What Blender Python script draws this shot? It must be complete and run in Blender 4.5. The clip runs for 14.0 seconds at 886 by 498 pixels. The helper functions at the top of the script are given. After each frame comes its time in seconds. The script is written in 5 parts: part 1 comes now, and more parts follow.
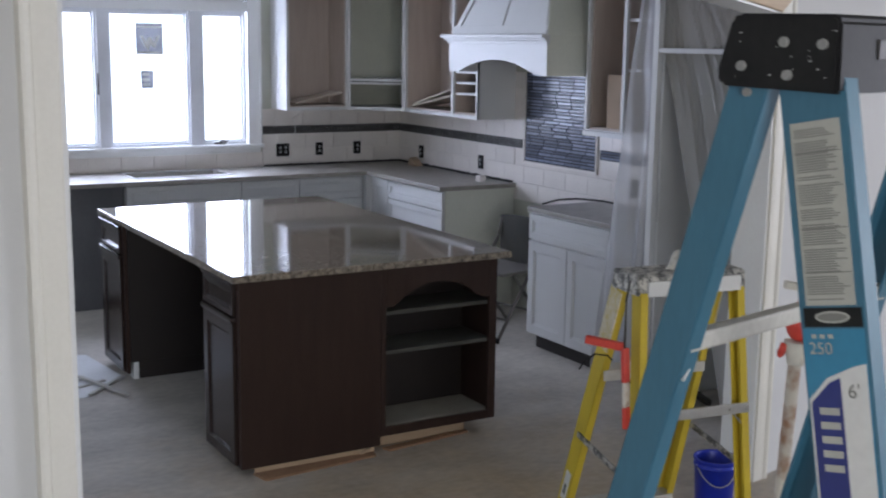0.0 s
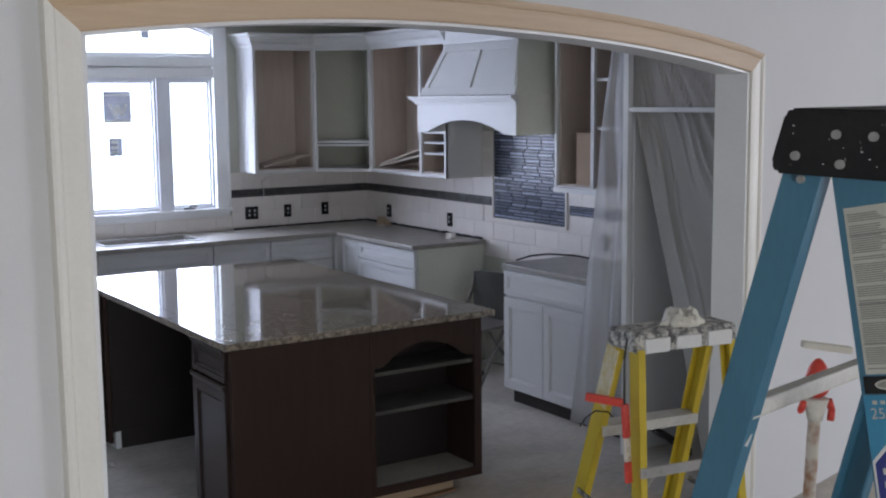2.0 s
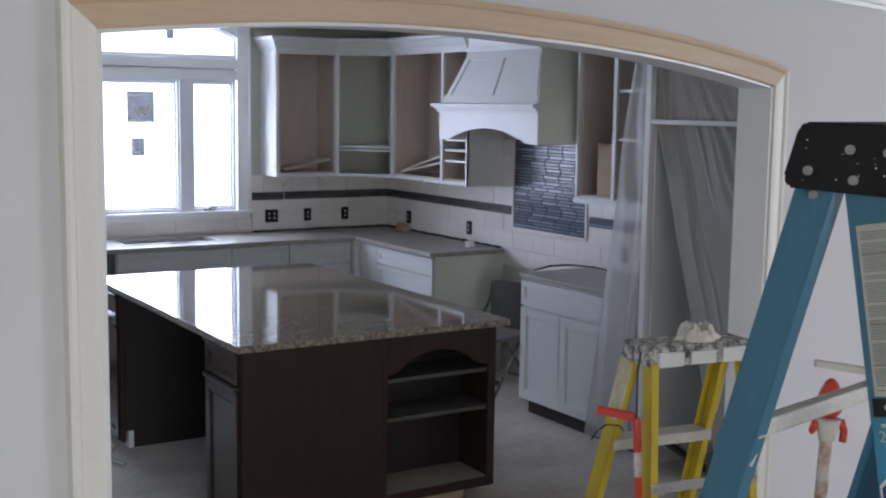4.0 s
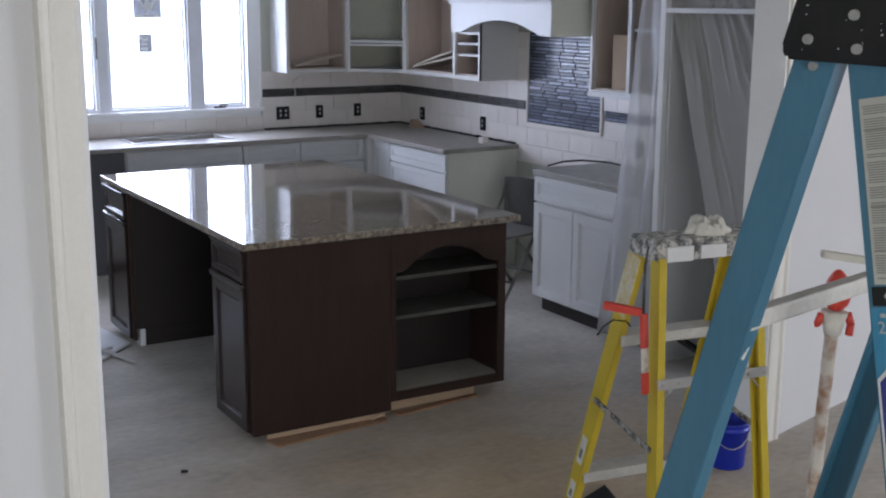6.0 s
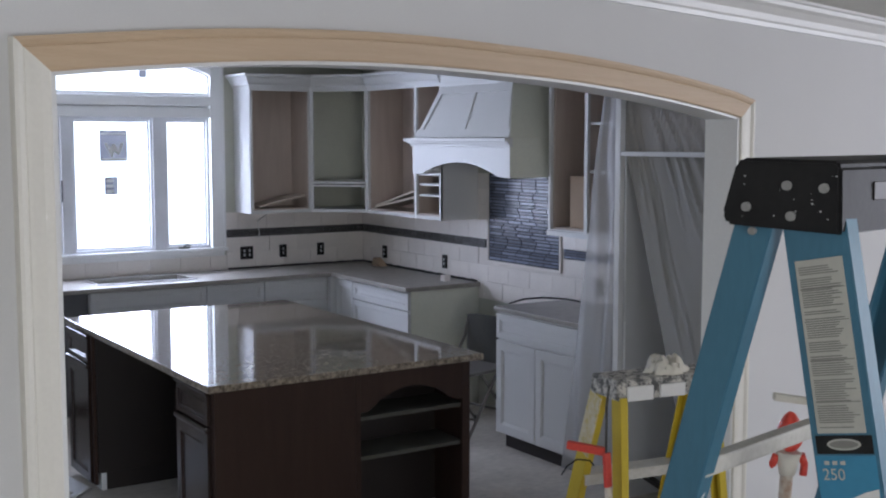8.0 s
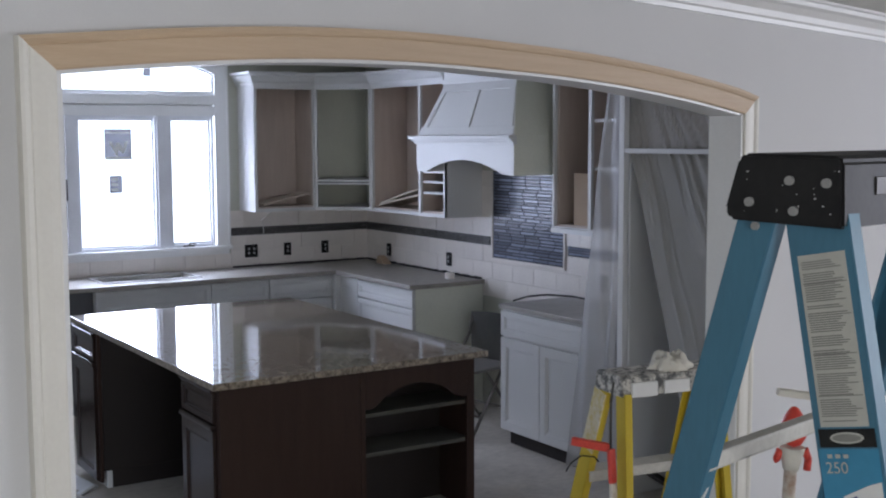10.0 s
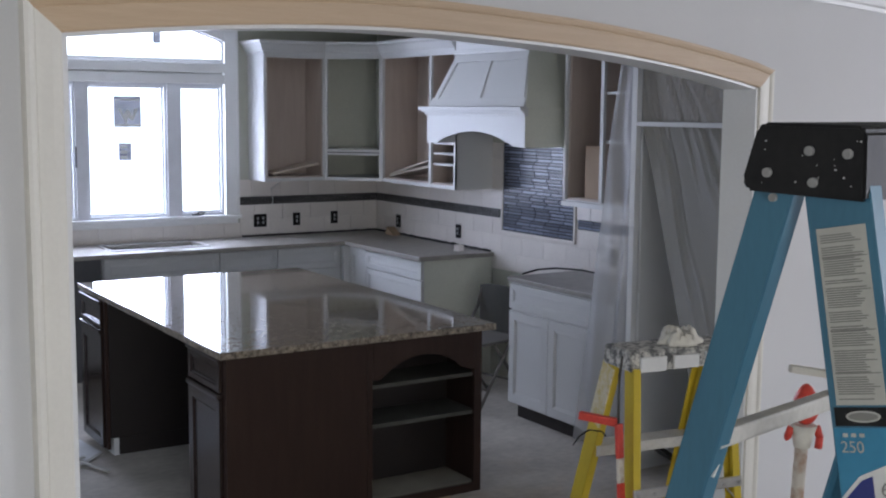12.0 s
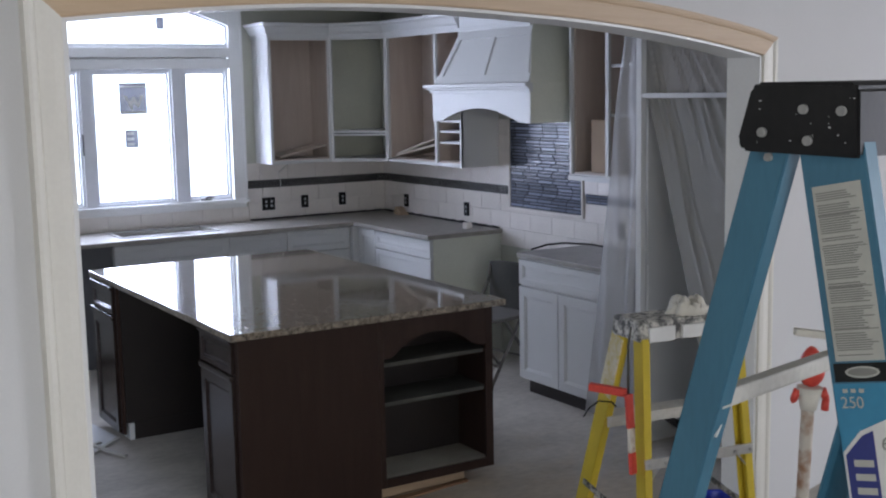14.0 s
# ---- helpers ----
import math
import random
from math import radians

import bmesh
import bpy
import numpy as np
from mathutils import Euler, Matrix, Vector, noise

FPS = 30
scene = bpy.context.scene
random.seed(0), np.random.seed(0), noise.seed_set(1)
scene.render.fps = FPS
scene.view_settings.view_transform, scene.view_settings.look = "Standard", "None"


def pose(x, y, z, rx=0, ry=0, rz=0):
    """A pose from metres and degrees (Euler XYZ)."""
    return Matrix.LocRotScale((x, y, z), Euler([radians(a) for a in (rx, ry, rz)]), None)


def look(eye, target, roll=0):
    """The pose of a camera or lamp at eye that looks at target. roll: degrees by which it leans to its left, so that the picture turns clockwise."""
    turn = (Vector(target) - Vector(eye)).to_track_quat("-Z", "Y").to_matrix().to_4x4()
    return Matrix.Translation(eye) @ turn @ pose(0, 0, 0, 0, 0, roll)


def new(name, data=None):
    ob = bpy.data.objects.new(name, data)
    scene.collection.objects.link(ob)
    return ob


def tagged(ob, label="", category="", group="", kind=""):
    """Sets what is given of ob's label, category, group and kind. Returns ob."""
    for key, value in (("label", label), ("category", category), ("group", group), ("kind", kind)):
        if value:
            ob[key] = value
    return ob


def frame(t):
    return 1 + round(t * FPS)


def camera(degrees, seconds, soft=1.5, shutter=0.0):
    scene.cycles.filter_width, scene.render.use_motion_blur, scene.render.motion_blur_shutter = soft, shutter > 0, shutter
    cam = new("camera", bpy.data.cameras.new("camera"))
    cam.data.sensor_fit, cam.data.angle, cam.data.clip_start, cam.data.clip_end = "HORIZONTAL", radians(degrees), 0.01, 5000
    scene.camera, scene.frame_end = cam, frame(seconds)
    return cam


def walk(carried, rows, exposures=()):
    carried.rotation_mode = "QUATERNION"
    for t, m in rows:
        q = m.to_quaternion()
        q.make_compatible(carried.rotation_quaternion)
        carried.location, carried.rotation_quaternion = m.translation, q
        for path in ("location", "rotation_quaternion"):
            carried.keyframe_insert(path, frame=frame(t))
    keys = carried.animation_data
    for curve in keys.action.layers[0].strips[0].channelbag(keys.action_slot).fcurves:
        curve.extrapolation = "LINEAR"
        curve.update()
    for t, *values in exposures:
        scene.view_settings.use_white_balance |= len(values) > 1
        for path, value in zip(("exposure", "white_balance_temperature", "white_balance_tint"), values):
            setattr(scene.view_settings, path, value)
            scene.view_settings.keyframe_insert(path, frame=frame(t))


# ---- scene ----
cam = camera(41.9, 14.0, soft=2.1, shutter=0.5)
PATH = [
    (0, (-4.725, -8.768, 1.905), (-3.725, -7.071, 1.557), 0.8),
    (0.5, (-4.778, -8.75, 1.937), (-3.808, -7.039, 1.579), 1.5),
    (1, (-4.854, -8.766, 1.963), (-3.79, -7.092, 1.709), -0.6),
    (1.5, (-4.902, -8.76, 1.961), (-3.828, -7.093, 1.699), -1.5),
    (2, (-4.912, -8.759, 1.962), (-3.832, -7.097, 1.703), -0.6),
    (2.5, (-4.923, -8.762, 1.962), (-3.837, -7.099, 1.729), 0.2),
    (5, (-4.832, -8.739, 1.943), (-3.814, -7.046, 1.631), 0.9),
    (5.5, (-4.807, -8.727, 1.923), (-3.808, -7.043, 1.517), 1.2),
    (6, (-4.775, -8.703, 1.924), (-3.771, -7.024, 1.507), 0.3),
    (6.5, (-4.784, -8.712, 1.95), (-3.748, -7.028, 1.649), 0.4),
    (7, (-4.799, -8.74, 1.961), (-3.734, -7.062, 1.739), 0.3),
    (7.5, (-4.82, -8.761, 1.968), (-3.741, -7.087, 1.779), 0.0),
    (10, (-4.83, -8.775, 1.966), (-3.758, -7.097, 1.773), -0.2),
    (10.5, (-4.824, -8.763, 1.972), (-3.74, -7.091, 1.796), 0.2),
    (11, (-4.823, -8.761, 1.965), (-3.749, -7.084, 1.782), 0.1),
    (11.5, (-4.8, -8.75, 1.959), (-3.742, -7.069, 1.727), -0.1),
    (12, (-4.808, -8.745, 1.957), (-3.753, -7.063, 1.717), 0.5),
    (12.5, (-4.816, -8.745, 1.951), (-3.749, -7.074, 1.688), 0.4),
    (13, (-4.818, -8.756, 1.949), (-3.728, -7.102, 1.671), -0.3),
    (13.5, (-4.811, -8.762, 1.946), (-3.756, -7.086, 1.665), -1.2),
    (14, (-4.802, -8.763, 1.944), (-3.765, -7.074, 1.67), -1.1),
]
EXPOSURE = [(0, 0.16), (0.7, 0.16), (1.6, 0.03), (2.7, 0.0), (4.8, 0.08), (5.4, 0.16), (6.2, 0.22), (6.7, 0.1), (7.5, -0.01), (11, -0.02), (13, 0.04), (14, 0.04)]
walk(cam, [(t, look(eye, target, roll)) for t, eye, target, roll in PATH], [(t, stops, 5800, 12) for t, stops in EXPOSURE])

# ---- light ----
world = bpy.data.worlds.new("daylight")
scene.world = world
world.use_nodes = True
wn = world.node_tree
sky = wn.nodes.new("ShaderNodeTexSky")
sky.sky_type, sky.sun_disc = "NISHITA", False
sky.sun_elevation, sky.sun_rotation = radians(40), radians(200)
wn.links.new(sky.outputs[0], wn.nodes["Background"].inputs[0])
wn.nodes["Background"].inputs[1].default_value = 0.12


def area(name, m, width, height, watts, colour):
    data = bpy.data.lights.new(name, "AREA")
    data.shape, data.size, data.size_y, data.energy, data.color = "RECTANGLE", width, height, watts, colour
    ob = new(name, data)
    ob.matrix_world = m
    return ob


# daylight standing in each window opening
area("kitchen_window_daylight", look((-2.35, 0.30, 1.85), (-2.35, -5, 1.85)), 2.0, 1.5, 112, (0.80, 0.83, 1.0))
area("patio_door_daylight", look((-6.78, -4.4, 1.1), (0, -3.4, 1.0)), 2.0, 2.0, 16, (0.90, 0.93, 1.0))
area("family_window_daylight", look((9.75, -9.2, 1.5), (-5, -8.6, 1.4)), 2.4, 1.6, 415, (0.98, 0.95, 0.97))
# added fill from an unseen opening in the wall behind the camera
area("rear_fill_daylight", look((-5.2, -13.3, 1.5), (-5.0, 0, 1.5)), 2.4, 1.4, 126, (1.0, 0.965, 0.90))


# ---- materials ----
def mat(name, colour, rough=0.6, metal=0.0, second=None, scale=6.0, fine=90.0, amount=0.35, bump=0.15, stretch=(1, 1, 1), coat=0.0, random_value=0.0):
    m = bpy.data.materials.new(name)
    m.use_nodes = True
    nt = m.node_tree
    b = nt.nodes["Principled BSDF"]
    tc = nt.nodes.new("ShaderNodeTexCoord")
    mp = nt.nodes.new("ShaderNodeMapping")
    mp.inputs["Scale"].default_value = stretch
    nt.links.new(tc.outputs["Object"], mp.inputs["Vector"])
    n1, n2 = nt.nodes.new("ShaderNodeTexNoise"), nt.nodes.new("ShaderNodeTexNoise")
    n1.inputs["Scale"].default_value, n1.inputs["Detail"].default_value = scale, 6
    n2.inputs["Scale"].default_value, n2.inputs["Detail"].default_value = fine, 3
    for n in (n1, n2):
        nt.links.new(mp.outputs[0], n.inputs["Vector"])
    add = nt.nodes.new("ShaderNodeMath")
    add.operation = "MULTIPLY_ADD"
    add.inputs[1].default_value = 0.4
    nt.links.new(n2.outputs[0], add.inputs[0])
    sc = nt.nodes.new("ShaderNodeMath")
    sc.operation = "MULTIPLY"
    sc.inputs[1].default_value = 0.6
    nt.links.new(n1.outputs[0], sc.inputs[0])
    nt.links.new(sc.outputs[0], add.inputs[2])
    ramp = nt.nodes.new("ShaderNodeMapRange")
    ramp.inputs[1].default_value, ramp.inputs[2].default_value = 0.5 - amount / 2, 0.5 + amount / 2
    nt.links.new(add.outputs[0], ramp.inputs[0])
    mix = nt.nodes.new("ShaderNodeMix")
    mix.data_type = "RGBA"
    second = second or tuple(c * 0.86 for c in colour)
    mix.inputs[6].default_value, mix.inputs[7].default_value = (*colour, 1), (*second, 1)
    nt.links.new(ramp.outputs[0], mix.inputs[0])
    out = mix.outputs[2]
    if random_value:
        info, hsv = nt.nodes.new("ShaderNodeObjectInfo"), nt.nodes.new("ShaderNodeHueSaturation")
        mr = nt.nodes.new("ShaderNodeMapRange")
        mr.inputs[3].default_value, mr.inputs[4].default_value = 1 - random_value, 1 + random_value
        nt.links.new(info.outputs["Random"], mr.inputs[0])
        nt.links.new(mr.outputs[0], hsv.inputs["Value"])
        nt.links.new(out, hsv.inputs["Color"])
        out = hsv.outputs[0]
    nt.links.new(out, b.inputs["Base Color"])
    b.inputs["Roughness"].default_value, b.inputs["Metallic"].default_value = rough, metal
    b.inputs["Coat Weight"].default_value = coat
    if bump:
        bp = nt.nodes.new("ShaderNodeBump")
        bp.inputs["Strength"].default_value, bp.inputs["Distance"].default_value = bump, 0.004
        nt.links.new(add.outputs[0], bp.inputs["Height"])
        nt.links.new(bp.outputs[0], b.inputs["Normal"])
    return m


WALL = mat("grey_white_wall_paint", (0.66, 0.66, 0.66), 0.75, second=(0.62, 0.62, 0.615), scale=1.2, fine=160, bump=0.06)
KWALL = mat("sage_wall_paint", (0.50, 0.50, 0.42), 0.7, scale=1.5, fine=160, bump=0.05)
CEIL = mat("ceiling_paint", (0.70, 0.70, 0.66), 0.8, bump=0.1)
TRIM = mat("white_trim_paint", (0.76, 0.76, 0.75), 0.4, second=(0.70, 0.70, 0.685), scale=3, bump=0.05)
PINE = mat("raw_pine", (0.58, 0.445, 0.30), 0.6, second=(0.51, 0.375, 0.24), scale=4, fine=40, stretch=(0.8, 22, 22), bump=0.1)
LUMBER = mat("pine_lumber", (0.58, 0.44, 0.29), 0.7, second=(0.46, 0.33, 0.21), scale=5, fine=60, stretch=(1, 9, 9), bump=0.15)
CAB = mat("white_cabinet_paint", (0.63, 0.63, 0.62), 0.42, second=(0.59, 0.59, 0.575), scale=2.5, fine=120, bump=0.04)
MAPLE = mat("cabinet_interior_maple", (0.52, 0.44, 0.375), 0.55, second=(0.44, 0.365, 0.305), scale=3, fine=50, stretch=(8, 8, 1), bump=0.05)
SAGE_BACK = mat("sage_cabinet_board", (0.72, 0.725, 0.62), 0.6, scale=3, bump=0.05)
ESPRESSO = mat("espresso_stained_wood", (0.044, 0.025, 0.019), 0.42, second=(0.031, 0.017, 0.013), scale=4, fine=60, stretch=(6, 6, 0.8), bump=0.06)
ESPRESSO.node_tree.nodes["Principled BSDF"].inputs["Specular IOR Level"].default_value = 0.28
ESPRESSO_GLOSS = mat("lacquered_espresso_wood", (0.032, 0.020, 0.017), 0.22, second=(0.023, 0.015, 0.013), scale=4, fine=60, stretch=(6, 6, 0.8), bump=0.04)
# espresso darkened to carry the shade of recesses and insides
ESP_SHADED = mat("shaded_espresso", (0.020, 0.014, 0.011), 0.5, second=(0.013, 0.009, 0.008), scale=4, bump=0.05)
DUSTY_SHELF = mat("dusty_espresso_shelf", (0.105, 0.105, 0.09), 0.7, second=(0.06, 0.058, 0.05), scale=7, fine=120, bump=0.1)
# shelf dust made paler to carry the room light on the bottom board
LIT_DUST = mat("lit_shelf_dust", (0.40, 0.375, 0.31), 0.85, second=(0.29, 0.27, 0.22), scale=6, fine=120, bump=0.1)
GRANITE = mat("polished_granite", (0.37, 0.315, 0.245), 0.065, second=(0.10, 0.083, 0.066), scale=44, fine=130, amount=0.24, bump=0.0, coat=0.3)
GRANITE_DUSTY = mat("dusty_granite", (0.33, 0.31, 0.275), 0.4, second=(0.25, 0.232, 0.205), scale=14, fine=140, amount=0.25, bump=0.0)
FLOOR = mat("dusty_subfloor", (0.62, 0.575, 0.51), 0.8, second=(0.38, 0.35, 0.31), scale=2.6, fine=19, amount=0.42, bump=0.35, stretch=(1, 1.5, 1))


def tracked_dirt(m, centre, reach, colour):
    """Brown sawdust and dirt trodden into the floor round one spot, with a ragged edge."""
    nt = m.node_tree
    base = nt.nodes["Principled BSDF"].inputs["Base Color"]
    plain = base.links[0].from_socket
    tc, far, n = nt.nodes.new("ShaderNodeTexCoord"), nt.nodes.new("ShaderNodeVectorMath"), nt.nodes.new("ShaderNodeTexNoise")
    far.operation = "DISTANCE"
    far.inputs[1].default_value = centre
    n.inputs["Scale"].default_value, n.inputs["Detail"].default_value, n.inputs["Roughness"].default_value = 3.2, 7, 0.65
    nt.links.new(tc.outputs["Object"], far.inputs[0])
    nt.links.new(tc.outputs["Object"], n.inputs["Vector"])
    edge = nt.nodes.new("ShaderNodeMath")
    edge.operation = "MULTIPLY_ADD"
    edge.inputs[1].default_value = reach * 1.6
    nt.links.new(n.outputs[0], edge.inputs[0])
    nt.links.new(far.outputs["Value"], edge.inputs[2])
    mr = nt.nodes.new("ShaderNodeMapRange")
    mr.inputs[1].default_value, mr.inputs[2].default_value = reach * 0.8, reach * 2.0
    mr.inputs[3].default_value, mr.inputs[4].default_value = 0.85, 0.0
    nt.links.new(edge.outputs[0], mr.inputs[0])
    mix = nt.nodes.new("ShaderNodeMix")
    mix.data_type, mix.blend_type = "RGBA", "MULTIPLY"
    mix.inputs[7].default_value = (*colour, 1)
    nt.links.new(mr.outputs[0], mix.inputs[0])
    nt.links.new(plain, mix.inputs[6])
    nt.links.new(mix.outputs[2], base)


tracked_dirt(FLOOR, (-2.35, -5.05, 0), 1.5, (1.0, 0.82, 0.56))
SHADOW_STAIN = mat("rust_brown_shadow_stain", (0.40, 0.235, 0.13), 0.8, second=(0.27, 0.16, 0.09), scale=6, fine=50, bump=0.15)
TILE = mat("cream_wall_tile", (0.77, 0.72, 0.67), 0.3, scale=5, bump=0.03, random_value=0.04)
GROUT = mat("grey_grout", (0.74, 0.69, 0.64), 0.9, bump=0.2)
MOSAIC = mat("slate_blue_glass_tile", (0.20, 0.225, 0.31), 0.2, second=(0.14, 0.16, 0.22), scale=20, bump=0.0, random_value=0.5)
BAND = mat("dark_stone_band_tile", (0.085, 0.082, 0.08), 0.3, second=(0.055, 0.052, 0.05), scale=20, bump=0.05, random_value=0.35)
DARK_GROUT = mat("dark_grout", (0.03, 0.03, 0.032), 0.9, bump=0.1)
NAVY_GROUT = mat("navy_grout", (0.022, 0.026, 0.04), 0.7, bump=0.1)
BLACK = mat("black_plastic", (0.010, 0.010, 0.011), 0.55, second=(0.018, 0.018, 0.018), scale=14, bump=0.15)
BLACK.node_tree.nodes["Principled BSDF"].inputs["Specular IOR Level"].default_value = 0.22
BLUE = mat("blue_fibreglass", (0.055, 0.165, 0.245), 0.5, second=(0.042, 0.13, 0.20), scale=9, fine=150, stretch=(1, 1, 0.25), bump=0.08)
YELLOW = mat("yellow_fibreglass", (0.62, 0.47, 0.03), 0.45, second=(0.52, 0.39, 0.03), scale=8, fine=120, bump=0.1)
ALU = mat("aluminium", (0.62, 0.62, 0.61), 0.4, 0.85, second=(0.52, 0.52, 0.51), scale=12, bump=0.05)
SPLAT = mat("paint_spattered_cap", (0.62, 0.60, 0.55), 0.65, second=(0.10, 0.10, 0.098), scale=30, fine=110, amount=0.16, bump=0.3)
BAR = mat("paint_smeared_aluminium", (0.44, 0.43, 0.39), 0.6, 0.1, second=(0.60, 0.585, 0.54), scale=14, bump=0.2)
LABEL = mat("grey_label_paper", (0.46, 0.46, 0.41), 0.6, second=(0.40, 0.40, 0.36), scale=20, bump=0.0)
INK = mat("label_ink", (0.23, 0.23, 0.21), 0.7, bump=0.0)
NAVY = mat("navy_label", (0.03, 0.04, 0.20), 0.5, bump=0.0)
WHITE = mat("white_label", (0.72, 0.72, 0.70), 0.5, bump=0.0)
RED = mat("red_plastic", (0.70, 0.075, 0.045), 0.45, second=(0.50, 0.04, 0.03), scale=15, bump=0.1)
POLE = mat("rusty_painted_pole", (0.66, 0.61, 0.53), 0.6, second=(0.36, 0.20, 0.12), scale=13, fine=40, amount=0.16, bump=0.2)
BUCKET = mat("blue_bucket_plastic", (0.012, 0.03, 0.42), 0.38, second=(0.01, 0.025, 0.34), scale=8, bump=0.05)
RAG = mat("cream_cotton_rag", (0.73, 0.70, 0.62), 0.95, second=(0.63, 0.60, 0.52), scale=14, fine=220, bump=0.6)
STEEL = mat("brushed_steel", (0.52, 0.52, 0.52), 0.3, 0.9, bump=0.0)
CHAIR = mat("taupe_chair_enamel", (0.16, 0.145, 0.125), 0.4, second=(0.12, 0.11, 0.10), scale=8, bump=0.05)
# chair enamel darkened for the backrest's shade; also plain dark metal elsewhere
CHAIR_BACK = mat("dark_metal_and_shaded_back", (0.075, 0.07, 0.055), 0.4, second=(0.04, 0.04, 0.037), scale=8, bump=0.05)
DISHWASHER = mat("dishwasher_space_shade", (0.13, 0.13, 0.135), 0.6, second=(0.10, 0.10, 0.105), scale=4, bump=0.1)
PAPER = mat("white_floor_paper", (0.66, 0.67, 0.68), 0.7, second=(0.55, 0.55, 0.55), scale=3, fine=40, bump=0.2)
CARD = mat("cardboard", (0.42, 0.31, 0.21), 0.8, second=(0.35, 0.26, 0.18), scale=6, bump=0.1)
VINYL = mat("white_window_vinyl", (0.74, 0.75, 0.78), 0.4, bump=0.0)


def see_through(name, tint, share, rough, gloss=True):
    m = bpy.data.materials.new(name)
    m.use_nodes = True
    nt = m.node_tree
    out = nt.nodes["Material Output"]
    nt.nodes.remove(nt.nodes["Principled BSDF"])
    tr = nt.nodes.new("ShaderNodeBsdfTransparent")
    top = nt.nodes.new("ShaderNodeBsdfGlossy" if gloss else "ShaderNodeBsdfPrincipled")
    if gloss:
        top.inputs["Color"].default_value, top.inputs["Roughness"].default_value = (*tint, 1), rough
    else:
        top.inputs["Base Color"].default_value, top.inputs["Roughness"].default_value = (*tint, 1), rough
    mix = nt.nodes.new("ShaderNodeMixShader")
    mix.inputs[0].default_value = share
    nt.links.new(tr.outputs[0], mix.inputs[1])
    nt.links.new(top.outputs[0], mix.inputs[2])
    nt.links.new(mix.outputs[0], out.inputs[0])
    return m


GLASS = see_through("window_glass", (1, 1, 1), 0.06, 0.0)
STICKER = see_through("backlit_window_sticker", (0.20, 0.20, 0.27), 0.72, 0.5, gloss=False)
PLASTIC = see_through("dust_sheet_film", (0.47, 0.45, 0.41), 0.60, 0.65, gloss=False)
DRAPE = see_through("thick_dust_sheet_film", (0.52, 0.52, 0.53), 0.60, 0.5, gloss=False)


# ---- building helpers ----
def box(bm, lo, hi, bevel=0.0, m=None):
    x0, y0, z0 = (min(a, b) for a, b in zip(lo, hi))
    x1, y1, z1 = (max(a, b) for a, b in zip(lo, hi))
    piece = bmesh.new()
    v = [piece.verts.new(p) for p in ((x0, y0, z0), (x1, y0, z0), (x1, y1, z0), (x0, y1, z0), (x0, y0, z1), (x1, y0, z1), (x1, y1, z1), (x0, y1, z1))]
    for f in ((0, 3, 2, 1), (4, 5, 6, 7), (0, 1, 5, 4), (1, 2, 6, 5), (2, 3, 7, 6), (3, 0, 4, 7)):
        piece.faces.new([v[i] for i in f])
    if bevel:
        bmesh.ops.bevel(piece, geom=piece.edges[:], offset=bevel, segments=2, affect="EDGES", profile=0.6)
    return merge(bm, piece, m)


def merge(bm, piece, m=None):
    if m is not None:
        piece.transform(m)
    made = [bm.verts.new(v.co) for v in piece.verts]
    for i, v in enumerate(piece.verts):
        v.index = i
    for f in piece.faces:
        try:
            g = bm.faces.new([made[v.index] for v in f.verts])
            g.smooth = f.smooth
        except ValueError:
            pass
    piece.free()
    return bm


def beam(bm, a, b, w, h, up=(0, 0, 1), bevel=0.0):
    """A bar from a to b: w across (at right angles to up), h along up."""
    a, b, up = Vector(a), Vector(b), Vector(up)
    z = (b - a).normalized()
    x = up.cross(z).normalized()
    y = z.cross(x)
    m = Matrix.Translation(a) @ Matrix((x, y, z)).transposed().to_4x4()
    return box(bm, (-w / 2, -h / 2, 0), (w / 2, h / 2, (b - a).length), bevel, m)


def channel(bm, a, b, depth, flange, thick, web, out):
    """A C-section rail from a to b: its web runs along the direction web, its flanges point along out."""
    a, b = Vector(a), Vector(b)
    z = (b - a).normalized()
    x = (Vector(web) - z * Vector(web).dot(z)).normalized()
    y = z.cross(x)
    if y.dot(Vector(out)) < 0:
        y = -y
    m, n, h, t = Matrix.Translation(a) @ Matrix((x, y, z)).transposed().to_4x4(), (b - a).length, depth / 2, thick
    c = [(-h, 0), (h, 0), (h, flange), (h - t, flange), (h - t, t), (-h + t, t), (-h + t, flange), (-h, flange)]
    piece = bmesh.new()
    lo, hi = [piece.verts.new((u, v, 0)) for u, v in c], [piece.verts.new((u, v, n)) for u, v in c]
    for i in range(8):
        piece.faces.new((lo[i], lo[(i + 1) % 8], hi[(i + 1) % 8], hi[i]))
    for ring in (lo, hi):
        for q in ((0, 1, 4, 5), (1, 2, 3, 4), (0, 5, 6, 7)):
            piece.faces.new([ring[i] for i in q])
    bmesh.ops.bevel(piece, geom=[e for e in piece.edges if abs((e.verts[0].co - e.verts[1].co).normalized().z) > 0.9], offset=0.0015, segments=2, affect="EDGES")
    return merge(bm, piece, m)


def rod(bm, a, b, r0, r1=None, n=12):
    a, b = Vector(a), Vector(b)
    r1 = r0 if r1 is None else r1
    q = (b - a).to_track_quat("Z", "Y").to_matrix().to_4x4()
    piece = bmesh.new()
    bmesh.ops.create_cone(piece, cap_ends=True, segments=n, radius1=r0, radius2=r1, depth=(b - a).length)
    for f in piece.faces:
        f.smooth = len(f.verts) == 4
    return merge(bm, piece, Matrix.Translation((a + b) / 2) @ q)


